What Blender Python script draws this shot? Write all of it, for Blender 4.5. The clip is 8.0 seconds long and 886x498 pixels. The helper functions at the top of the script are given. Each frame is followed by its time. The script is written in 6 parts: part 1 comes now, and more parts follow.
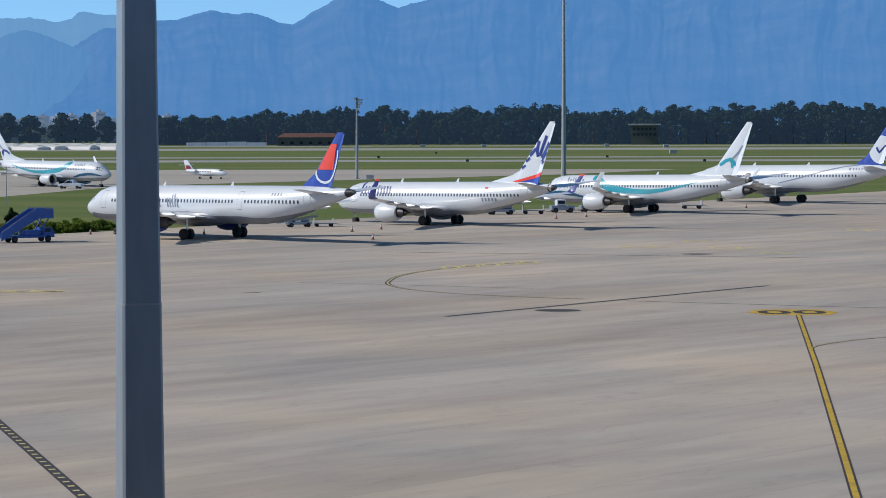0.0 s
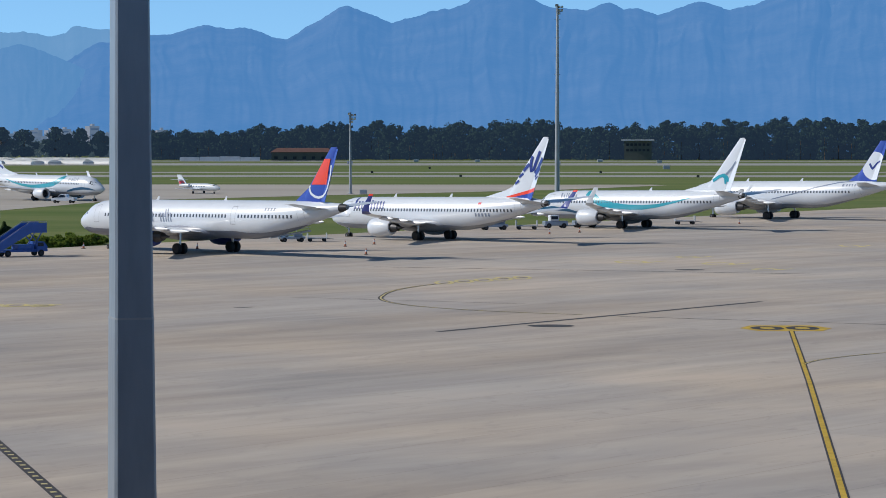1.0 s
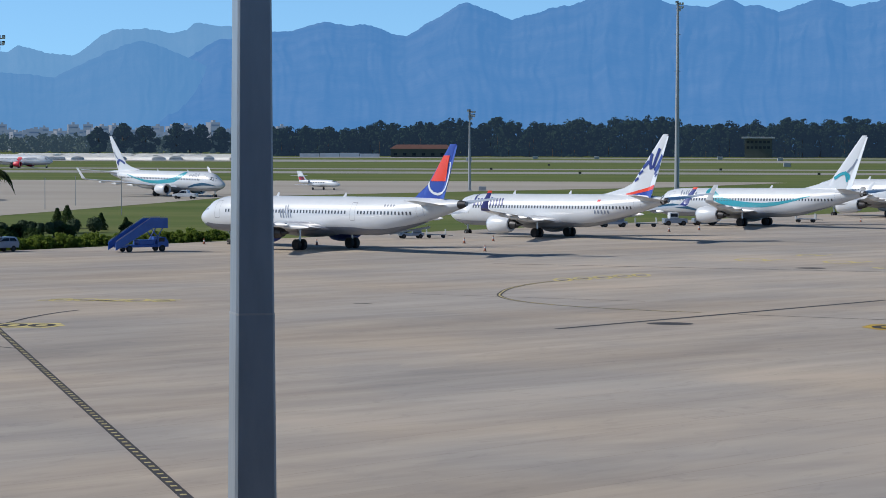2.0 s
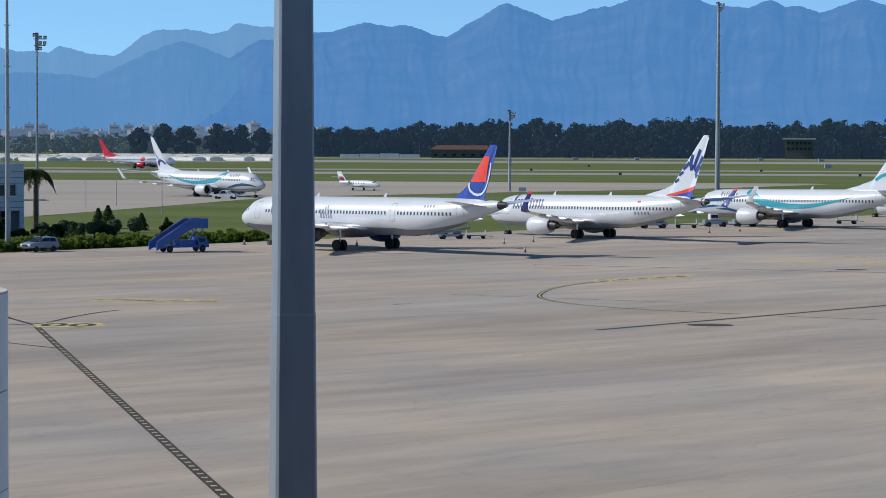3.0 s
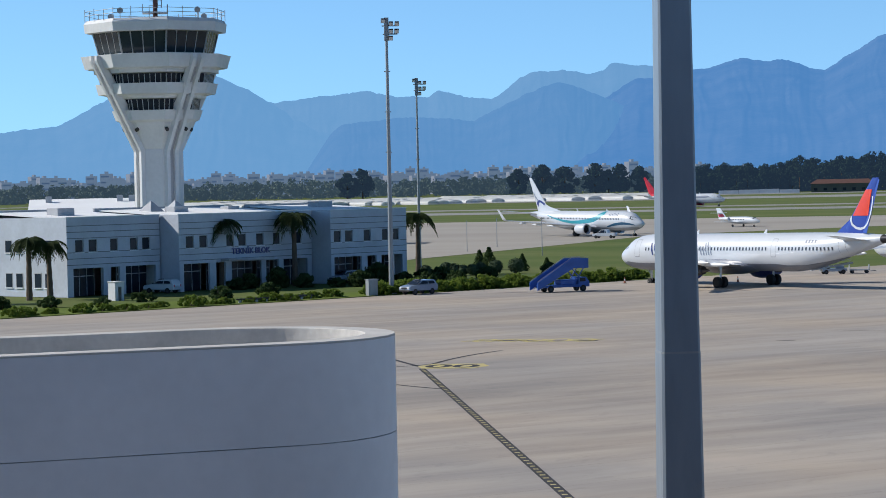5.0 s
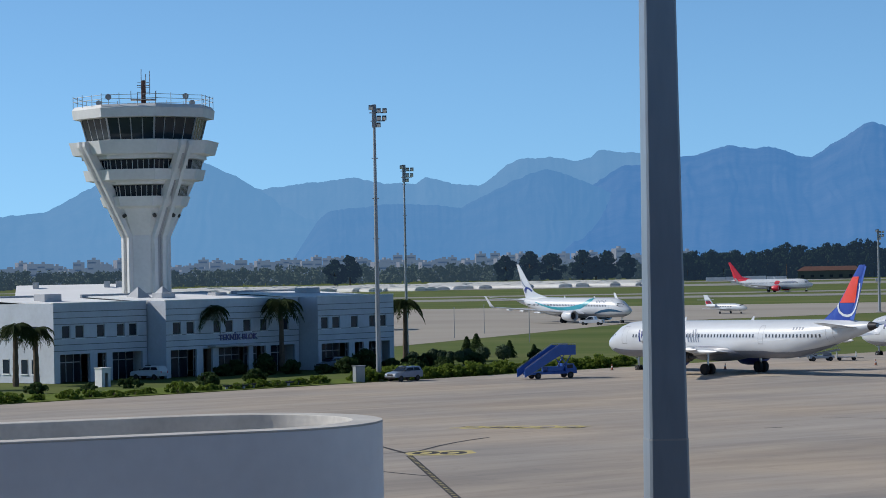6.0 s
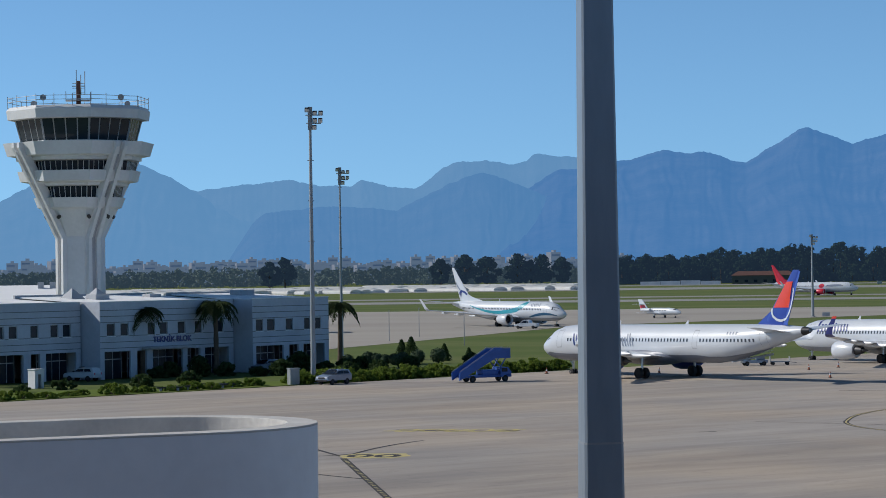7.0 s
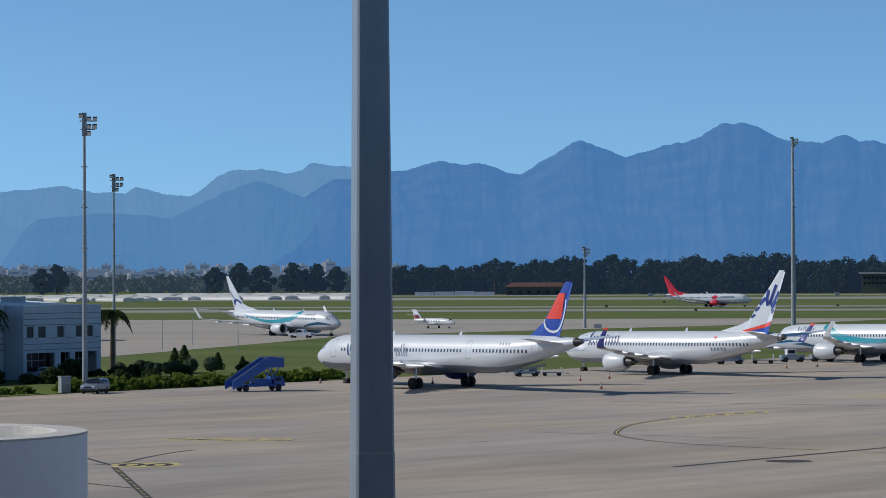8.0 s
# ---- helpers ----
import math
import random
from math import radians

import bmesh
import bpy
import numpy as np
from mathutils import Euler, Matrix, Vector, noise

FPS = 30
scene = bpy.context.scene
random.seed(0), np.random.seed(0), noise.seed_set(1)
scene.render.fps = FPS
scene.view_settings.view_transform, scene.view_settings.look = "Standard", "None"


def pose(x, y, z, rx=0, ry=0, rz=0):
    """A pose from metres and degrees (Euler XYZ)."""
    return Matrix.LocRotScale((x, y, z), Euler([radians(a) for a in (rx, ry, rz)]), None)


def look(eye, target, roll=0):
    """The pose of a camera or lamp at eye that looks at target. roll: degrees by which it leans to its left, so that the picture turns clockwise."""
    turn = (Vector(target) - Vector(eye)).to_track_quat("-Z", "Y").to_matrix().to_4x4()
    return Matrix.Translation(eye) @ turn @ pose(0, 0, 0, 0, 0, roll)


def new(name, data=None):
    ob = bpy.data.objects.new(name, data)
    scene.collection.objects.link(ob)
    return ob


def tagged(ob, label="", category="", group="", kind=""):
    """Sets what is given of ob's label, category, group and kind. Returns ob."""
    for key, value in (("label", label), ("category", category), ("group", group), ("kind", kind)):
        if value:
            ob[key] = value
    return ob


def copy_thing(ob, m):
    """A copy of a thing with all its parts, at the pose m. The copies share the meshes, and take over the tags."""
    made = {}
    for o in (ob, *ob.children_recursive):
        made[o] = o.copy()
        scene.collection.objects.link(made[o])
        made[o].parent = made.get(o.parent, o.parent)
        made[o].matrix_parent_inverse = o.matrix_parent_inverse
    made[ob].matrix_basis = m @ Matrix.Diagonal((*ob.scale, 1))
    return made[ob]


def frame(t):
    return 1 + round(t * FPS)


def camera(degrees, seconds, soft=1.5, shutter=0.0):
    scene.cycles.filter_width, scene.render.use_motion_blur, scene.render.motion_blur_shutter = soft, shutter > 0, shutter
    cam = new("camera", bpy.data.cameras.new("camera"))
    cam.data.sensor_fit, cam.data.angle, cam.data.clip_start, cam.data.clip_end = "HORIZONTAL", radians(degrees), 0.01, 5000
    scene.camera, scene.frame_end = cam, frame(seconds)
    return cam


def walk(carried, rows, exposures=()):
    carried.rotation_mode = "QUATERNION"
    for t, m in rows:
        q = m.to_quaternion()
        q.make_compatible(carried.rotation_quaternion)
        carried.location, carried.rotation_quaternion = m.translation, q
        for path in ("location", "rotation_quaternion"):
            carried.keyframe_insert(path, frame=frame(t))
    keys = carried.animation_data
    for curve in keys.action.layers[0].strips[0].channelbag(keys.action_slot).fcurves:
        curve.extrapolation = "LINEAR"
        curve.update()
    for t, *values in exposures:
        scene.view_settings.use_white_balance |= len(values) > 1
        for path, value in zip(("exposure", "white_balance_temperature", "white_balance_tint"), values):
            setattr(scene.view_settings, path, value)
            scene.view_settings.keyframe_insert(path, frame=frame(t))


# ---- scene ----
def aim(yaw, pitch, roll, x=0.0):
    return pose(x, 0, 12.05, 90 + pitch, 0, yaw) @ pose(0, 0, 0, 0, 0, roll)


cam = camera(20, 8.0, soft=0.8)
walk(cam, [
    (0.0, aim(0.240, -2.746, -0.132, 0.035)),
    (0.5, aim(0.165, -2.618, -0.031, 0.038)),
    (1.0, aim(0.086, -2.400, 0.012, 0.04)),
    (1.2, aim(0.338, -2.461, 0.06, 0.039)),
    (1.5, aim(0.906, -2.573, 0.109, 0.035)),
    (2.0, aim(2.796, -2.476, 0.144, 0.028)),
    (2.2, aim(3.340, -2.449, 0.199, 0.025)),
    (3.3, aim(3.885, -2.460, 0.118, 0.014)),
    (3.5, aim(4.232, -2.402, -0.087, 0.012)),
    (4.0, aim(5.604, -2.666, -0.245, 0)),
    (4.2, aim(6.567, -2.708, -0.263, -0.003)),
    (4.5, aim(8.772, -2.788, -0.347, -0.01)),
    (4.7, aim(9.864, -2.496, -0.523, -0.012)),
    (5.0, aim(12.348, -1.509, -1.171, -0.015)),
    (5.2, aim(12.993, -0.628, -1.281, -0.017)),
    (6.3, aim(11.777, 0.474, -1.042, -0.022)),
    (6.5, aim(11.776, 0.439, -0.970, -0.024)),
    (7.0, aim(10.543, 0.503, -0.790, -0.03)),
    (7.5, aim(8.835, 0.491, -0.571, -0.024)),
    (7.8, aim(6.82, 0.585, -0.35, -0.018)),
    (8.0, aim(5.416, 0.674, -0.246, -0.015)),
], exposures=[(0.0, -0.08), (4.2, -0.08), (5.0, 0.02), (6.3, -0.3), (7.2, -0.34), (8.0, -0.37)])

# ---- daylight: sun from the left, across the line of sight ----
SUN = Vector((-0.82, 0.0, 0.57)).normalized()
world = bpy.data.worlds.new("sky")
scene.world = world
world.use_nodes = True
sky = world.node_tree.nodes.new("ShaderNodeTexSky")
sky.sky_type, sky.sun_disc = "NISHITA", False
sky.sun_elevation = math.asin(SUN.z)
sky.sun_rotation = math.atan2(SUN.x, SUN.y)
sky.air_density, sky.dust_density, sky.ozone_density = 1.0, 0.1, 3.0
back = world.node_tree.nodes["Background"]
back.inputs["Strength"].default_value = 0.08
nt = world.node_tree
co, lift, tint = nt.nodes.new("ShaderNodeTexCoord"), nt.nodes.new("ShaderNodeVectorMath"), nt.nodes.new("ShaderNodeMixRGB")
lift.inputs[1].default_value = (0, 0, 0.11)
tint.blend_type, tint.inputs[0].default_value, tint.inputs[2].default_value = "MULTIPLY", 1.0, (0.82, 1.1, 1.27, 1)
nt.links.new(co.outputs["Generated"], lift.inputs[0])
nt.links.new(lift.outputs[0], sky.inputs["Vector"])
nt.links.new(sky.outputs[0], tint.inputs[1])
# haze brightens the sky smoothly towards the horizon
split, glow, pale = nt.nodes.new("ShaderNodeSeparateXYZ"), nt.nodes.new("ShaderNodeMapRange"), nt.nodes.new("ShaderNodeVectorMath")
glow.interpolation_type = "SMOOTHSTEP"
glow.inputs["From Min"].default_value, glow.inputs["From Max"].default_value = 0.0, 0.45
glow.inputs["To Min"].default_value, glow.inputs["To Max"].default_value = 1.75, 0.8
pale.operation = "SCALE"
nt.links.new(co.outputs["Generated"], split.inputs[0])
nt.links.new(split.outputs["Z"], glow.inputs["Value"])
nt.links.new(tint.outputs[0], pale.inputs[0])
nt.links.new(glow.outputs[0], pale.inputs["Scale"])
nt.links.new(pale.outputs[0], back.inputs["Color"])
sun = new("sun", bpy.data.lights.new("sun", "SUN"))
sun.data.energy, sun.data.angle, sun.data.color = 4.7, radians(0.53), (1.0, 0.96, 0.9)
sun.matrix_world = look((0, 0, 300), Vector((0, 0, 300)) - SUN)
scene.view_settings.exposure = 0.0


# ---- materials ----
def mat(name, color, rough=0.6, metal=0.0, vary=0.12, scale=3.0, bump=0.0, second=None, stretch=(1, 1, 1), turn=0.0, coat=0.0, emit=None, shine=0.5):
    """A surface with broad stains and fine grain; second: the colour it varies towards."""
    m = bpy.data.materials.new(name)
    m.use_nodes = True
    nt = m.node_tree
    b = nt.nodes["Principled BSDF"]
    b.inputs["Roughness"].default_value, b.inputs["Metallic"].default_value = rough, metal
    b.inputs["Coat Weight"].default_value = coat
    b.inputs["Specular IOR Level"].default_value = shine
    co = nt.nodes.new("ShaderNodeTexCoord")
    mp = nt.nodes.new("ShaderNodeMapping")
    mp.inputs["Scale"].default_value = stretch
    spin = nt.nodes.new("ShaderNodeMapping")
    spin.inputs["Rotation"].default_value = (0, 0, turn)
    nt.links.new(co.outputs["Object"], spin.inputs["Vector"])
    nt.links.new(spin.outputs[0], mp.inputs["Vector"])
    big, fine = nt.nodes.new("ShaderNodeTexNoise"), nt.nodes.new("ShaderNodeTexNoise")
    big.inputs["Scale"].default_value, big.inputs["Detail"].default_value = scale, 4
    fine.inputs["Scale"].default_value, fine.inputs["Detail"].default_value = scale * 9, 3
    for n in (big, fine):
        nt.links.new(mp.outputs[0], n.inputs["Vector"])
    add = nt.nodes.new("ShaderNodeMath")
    add.operation = "MULTIPLY_ADD"
    add.inputs[1].default_value = 0.45
    nt.links.new(fine.outputs["Fac"], add.inputs[0])
    nt.links.new(big.outputs["Fac"], add.inputs[2])
    ramp = nt.nodes.new("ShaderNodeValToRGB")
    ramp.color_ramp.elements[0].position, ramp.color_ramp.elements[1].position = 0.5, 0.95
    c2 = second or tuple(c * (1 - 2 * vary) for c in color)
    ramp.color_ramp.elements[0].color, ramp.color_ramp.elements[1].color = (*color, 1), (*c2, 1)
    nt.links.new(add.outputs[0], ramp.inputs[0])
    nt.links.new(ramp.outputs[0], b.inputs["Base Color"])
    if bump:
        bp = nt.nodes.new("ShaderNodeBump")
        bp.inputs["Strength"].default_value, bp.inputs["Distance"].default_value = bump, 0.05
        nt.links.new(fine.outputs["Fac"], bp.inputs["Height"])
        nt.links.new(bp.outputs[0], b.inputs["Normal"])
    if emit:
        b.inputs["Emission Color"].default_value, b.inputs["Emission Strength"].default_value = (*emit[0], 1), emit[1]
    return m


def add_slabs(m, turn, size, broad):
    """Cast slabs: faint joints, slab-to-slab tone and broad tan and grey patches."""
    nt = m.node_tree
    b = nt.nodes["Principled BSDF"]
    was = b.inputs["Base Color"].links[0].from_socket
    co, spin, brick = nt.nodes.new("ShaderNodeTexCoord"), nt.nodes.new("ShaderNodeMapping"), nt.nodes.new("ShaderNodeTexBrick")
    spin.inputs["Rotation"].default_value = (0, 0, turn)
    brick.offset = 0.0
    brick.inputs["Scale"].default_value = 1.0
    brick.inputs["Brick Width"].default_value, brick.inputs["Row Height"].default_value = size * 9, size
    brick.inputs["Mortar Size"].default_value = 0.03
    brick.inputs["Color1"].default_value, brick.inputs["Color2"].default_value = (1, 1, 1, 1), (0.935, 0.935, 0.94, 1)
    brick.inputs["Mortar"].default_value = (0.8, 0.79, 0.78, 1)
    nt.links.new(co.outputs["Object"], spin.inputs["Vector"])
    nt.links.new(spin.outputs[0], brick.inputs["Vector"])
    patch = nt.nodes.new("ShaderNodeTexNoise")
    patch.inputs["Scale"].default_value, patch.inputs["Detail"].default_value = broad, 3
    nt.links.new(co.outputs["Object"], patch.inputs["Vector"])
    ramp = nt.nodes.new("ShaderNodeValToRGB")
    ramp.color_ramp.elements[0].position, ramp.color_ramp.elements[1].position = 0.38, 0.66
    ramp.color_ramp.elements[0].color, ramp.color_ramp.elements[1].color = (0.9, 0.905, 0.92, 1), (1.1, 1.02, 0.92, 1)
    nt.links.new(patch.outputs["Fac"], ramp.inputs[0])
    # ragged stains drawn out along the drainage fall, and small dark blots
    stains = []
    for turn2, stretch, scale, lo, hi, dark in ((-42, (0.2, 1.0, 1), 0.22, 0.42, 0.62, 0.86), (-65, (0.45, 1.0, 1), 0.75, 0.56, 0.7, 0.88)):
        sp, st_, no, ra = [nt.nodes.new("ShaderNode" + k) for k in ("Mapping", "Mapping", "TexNoise", "ValToRGB")]
        sp.inputs["Rotation"].default_value = (0, 0, radians(turn2))
        st_.inputs["Scale"].default_value = stretch
        no.inputs["Scale"].default_value, no.inputs["Detail"].default_value, no.inputs["Roughness"].default_value = scale, 7, 0.68
        no.inputs["Distortion"].default_value = 0.6
        ra.color_ramp.elements[0].position, ra.color_ramp.elements[1].position = lo, hi
        ra.color_ramp.elements[0].color, ra.color_ramp.elements[1].color = (1.03, 1.02, 1.01, 1), (dark, dark, dark * 1.01, 1)
        nt.links.new(co.outputs["Object"], sp.inputs["Vector"])
        nt.links.new(sp.outputs[0], st_.inputs["Vector"])
        nt.links.new(st_.outputs[0], no.inputs["Vector"])
        nt.links.new(no.outputs["Fac"], ra.inputs[0])
        stains.append(ra.outputs[0])
    for src in (brick.outputs["Color"], ramp.outputs[0], *stains):
        mul = nt.nodes.new("ShaderNodeMixRGB")
        mul.blend_type, mul.inputs[0].default_value = "MULTIPLY", 1.0
        nt.links.new(was, mul.inputs[1])
        nt.links.new(src, mul.inputs[2])
        was = mul.outputs[0]
    nt.links.new(was, b.inputs["Base Color"])


WHITE = mat("white_paint", (0.6, 0.63, 0.67), 0.32, vary=0.03, scale=0.5, coat=0.3)
PALEBELLY = mat("pale_grey_paint_with_shade", (0.3, 0.32, 0.36), 0.4, vary=0.06, scale=0.6)
GREYBELLY = mat("grey_paint_with_shade", (0.17, 0.19, 0.24), 0.4, vary=0.06, scale=0.6)
NAVY = mat("navy_paint", (0.02, 0.035, 0.2), 0.35, vary=0.05, scale=1.0, coat=0.3)
BLUE = mat("blue_paint", (0.025, 0.06, 0.33), 0.35, vary=0.05, scale=1.0, coat=0.3)
RED = mat("red_paint", (0.75, 0.06, 0.03), 0.35, vary=0.05, scale=1.0, coat=0.3)
CRIMSON = mat("crimson_paint", (0.62, 0.02, 0.045), 0.35, vary=0.05, scale=1.0, coat=0.3)
TEAL = mat("teal_paint", (0.02, 0.3, 0.38), 0.35, vary=0.05, scale=1.0, coat=0.3)
DARKTEAL = mat("dark_teal_paint", (0.02, 0.1, 0.2), 0.35, vary=0.05, scale=1.0)
LIVERYGREY = mat("grey_lettering", (0.2, 0.24, 0.32), 0.45, vary=0.05)
GLASSDARK = mat("dark_glass", (0.085, 0.095, 0.115), 0.2, vary=0.1, scale=2.0)
METAL = mat("bare_metal", (0.55, 0.55, 0.56), 0.3, 0.9, vary=0.1, scale=2.0)
DARKMETAL = mat("sooty_metal", (0.06, 0.06, 0.065), 0.5, 0.5, vary=0.2, scale=2.0)
RUBBER = mat("rubber", (0.018, 0.018, 0.02), 0.8, vary=0.2, scale=4.0)
GALV = mat("galvanised_steel", (0.33, 0.35, 0.37), 0.5, 0.25, vary=0.1, scale=1.2, stretch=(1, 1, 0.25), bump=0.1)
POLESTEEL = mat("painted_pole_steel", (0.25, 0.295, 0.345), 0.42, 0.22, vary=0.12, scale=1.0, stretch=(1, 1, 0.2), bump=0.1)
CONCRETE = mat("apron_concrete", (0.45, 0.406, 0.354), 0.85, scale=0.05, second=(0.296, 0.268, 0.237), stretch=(0.16, 1.0, 1), turn=radians(-50), bump=0.2)
add_slabs(CONCRETE, radians(-50), 5.0, 0.045)
CONCRETE2 = mat("old_concrete", (0.375, 0.338, 0.285), 0.85, scale=0.02, second=(0.3, 0.268, 0.228), stretch=(0.3, 1.2, 1), bump=0.1)
TAXIWAY = mat("taxiway_asphalt", (0.3, 0.29, 0.27), 0.85, scale=0.02, second=(0.24, 0.235, 0.22), bump=0.1)
GRASS = mat("grass", (0.085, 0.126, 0.036), 0.9, scale=0.04, second=(0.15, 0.168, 0.062), stretch=(0.3, 1, 1), bump=0.3, shine=0.05)
LAWN = mat("lawn", (0.15, 0.195, 0.045), 0.9, scale=0.12, second=(0.1, 0.14, 0.032), bump=0.4, shine=0.05)
YELLOW = mat("yellow_line_paint", (0.55, 0.36, 0.03), 0.7, vary=0.2, scale=1.5)
BLACKLINE = mat("black_line_paint", (0.055, 0.047, 0.044), 0.75, vary=0.25, scale=1.2)
FADED = mat("worn_yellow_paint", (0.62, 0.5, 0.15), 0.8, scale=1.2, second=(0.36, 0.32, 0.21))
TAR = mat("tar_seam", (0.06, 0.056, 0.055), 0.8, vary=0.2, scale=1.0)
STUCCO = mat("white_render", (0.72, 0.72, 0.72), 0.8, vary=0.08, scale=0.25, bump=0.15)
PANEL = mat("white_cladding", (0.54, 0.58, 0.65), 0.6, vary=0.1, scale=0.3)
DRUM = mat("painted_panel", (0.74, 0.75, 0.775), 0.65, vary=0.06, scale=0.5, bump=0.08)
COPING = mat("weathered_coping", (0.6, 0.575, 0.535), 0.85, scale=1.3, second=(0.44, 0.42, 0.395), bump=0.1)
JOINT = mat("panel_joint", (0.2, 0.21, 0.23), 0.8, vary=0.1)
WINDOW = mat("tinted_glass", (0.015, 0.022, 0.035), 0.25, vary=0.1, scale=0.8, shine=0.25)
UNSEEN_WALL = mat("unseen_dark_wall", (0.03, 0.035, 0.045), 0.3, vary=0.1, scale=0.2, shine=0.2)
ROOFWHITE = mat("white_roof_sheet", (0.9, 0.9, 0.89), 0.6, vary=0.03, scale=0.2)
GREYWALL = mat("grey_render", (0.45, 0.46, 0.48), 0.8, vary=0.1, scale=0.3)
TILE = mat("roof_tiles", (0.13, 0.062, 0.05), 0.85, vary=0.15, scale=0.6)
BARK = mat("bark", (0.14, 0.1, 0.07), 0.9, vary=0.2, scale=2.0, bump=0.5)
LEAF = mat("pine_needles", (0.032, 0.055, 0.026), 0.9, scale=0.05, second=(0.055, 0.08, 0.035), shine=0.05)
BUSHLEAF = mat("shrub_leaves", (0.2, 0.265, 0.045), 0.6, scale=0.35, second=(0.1, 0.155, 0.03), shine=0.05)
DARKLEAF = mat("dark_shrub_leaves", (0.04, 0.07, 0.028), 0.6, scale=0.5, second=(0.065, 0.1, 0.035), shine=0.05)
BALLLEAF = mat("grey_green_leaves", (0.07, 0.1, 0.06), 0.7, scale=0.8, second=(0.045, 0.07, 0.04), shine=0.05)
PALMLEAF = mat("palm_leaves", (0.035, 0.055, 0.02), 0.6, scale=0.8, second=(0.055, 0.075, 0.03), shine=0.05)
STAIRBLUE = mat("blue_vehicle_paint", (0.03, 0.11, 0.42), 0.45, vary=0.1, scale=1.0)
SILVER = mat("silver_car_paint", (0.26, 0.31, 0.39), 0.3, 0.3, vary=0.05, coat=0.4)
ORANGE = mat("orange_plastic", (0.38, 0.13, 0.07), 0.6, vary=0.1)
LAMPGLASS = mat("lamp_glass", (0.7, 0.72, 0.75), 0.2, vary=0.05)
# haze over the ranges is put in as blue emission, paler further off
ROCK = mat("haze_glow_mountain_rock", (0.008, 0.01, 0.012), 1.0, scale=0.011, second=(0.034, 0.033, 0.031), emit=((0.074, 0.226, 0.515), 1.0), shine=0.0)
ROCKFAR = mat("far_haze_glow_mountain_rock", (0.008, 0.01, 0.012), 1.0, scale=0.011, second=(0.022, 0.021, 0.02), emit=((0.14, 0.328, 0.6), 1.0), shine=0.0)
ROCKLEFT = mat("pale_haze_glow_mountain_rock", (0.008, 0.01, 0.012), 1.0, scale=0.011, second=(0.022, 0.021, 0.02), emit=((0.135, 0.325, 0.6), 1.0), shine=0.0)
ROCKMID = mat("haze_glow_foothill_rock", (0.008, 0.01, 0.012), 1.0, scale=0.011, second=(0.022, 0.021, 0.02), emit=((0.1, 0.268, 0.545), 1.0), shine=0.0)
# bluish emission stands in for haze before the city, pines and far trees
CITY = mat("haze_glow_city_render", (0.17, 0.155, 0.15), 0.9, vary=0.25, scale=0.02, emit=((0.16, 0.24, 0.37), 0.62), shine=0.0)
PINE = mat("haze_glow_pine_needles", (0.015, 0.026, 0.016), 0.9, scale=0.03, second=(0.024, 0.04, 0.022), emit=((0.07, 0.13, 0.24), 0.19), shine=0.0)
CITYWIN = mat("haze_glow_city_windows", (0.14, 0.18, 0.26), 0.6, vary=0.1, emit=((0.16, 0.28, 0.5), 0.2))
HAZEWOOD = mat("haze_glow_far_trees", (0.05, 0.07, 0.055), 0.9, scale=0.012, second=(0.1, 0.12, 0.085), emit=((0.12, 0.2, 0.3), 0.22), shine=0.05)



def leafy(m):
    """Let some of the light through thin leaves and film."""
    nt = m.node_tree
    b, out = nt.nodes["Principled BSDF"], nt.nodes["Material Output"]
    thin, mix = nt.nodes.new("ShaderNodeBsdfTranslucent"), nt.nodes.new("ShaderNodeMixShader")
    mix.inputs[0].default_value = 0.4
    nt.links.new(b.inputs["Base Color"].links[0].from_socket, thin.inputs["Color"])
    nt.links.new(b.outputs[0], mix.inputs[1])
    nt.links.new(thin.outputs[0], mix.inputs[2])
    nt.links.new(mix.outputs[0], out.inputs["Surface"])


FILM = mat("white_plastic_film", (0.88, 0.88, 0.86), 0.5, vary=0.05, scale=0.3)
for m in (BUSHLEAF, DARKLEAF, PALMLEAF, FILM):
    leafy(m)

# ---- building blocks ----
def thing(name, m, label, category, group="", kind=""):
    ob = new(name)
    ob.matrix_world = m
    return tagged(ob, label, category, group, kind)


def link_mesh(name, bm, material, parent=None, label="", smooth=False):
    me = bpy.data.meshes.new(name)
    bmesh.ops.recalc_face_normals(bm, faces=bm.faces)
    bm.to_mesh(me)
    bm.free()
    me.materials.append(material)
    if smooth:
        me.shade_smooth()
        me.set_sharp_from_angle(angle=radians(40))
    ob = new(name, me)
    if parent is not None:
        ob.parent = parent
    return tagged(ob, label)


def part(name, bm, material, parent, label="", smooth=False):
    return link_mesh(name, bm, material, parent, label, smooth)


def box(bm, x0, x1, y0, y1, z0, z1, m=None, bevel=0.0):
    """An upright block with optionally rounded edges."""
    mm = Matrix.Translation(((x0 + x1) / 2, (y0 + y1) / 2, (z0 + z1) / 2)) @ Matrix.Diagonal((x1 - x0, y1 - y0, z1 - z0, 1))
    made = bmesh.ops.create_cube(bm, size=1, matrix=(m @ mm) if m else mm)
    if bevel:
        edges = list({e for v in made["verts"] for e in v.link_edges})
        bmesh.ops.bevel(bm, geom=edges, offset=bevel, segments=2, affect="EDGES", profile=0.5)
    return bm


def boxes(*rows, bevel=0.0):
    bm = bmesh.new()
    for r in rows:
        box(bm, *r, bevel=bevel)
    return bm


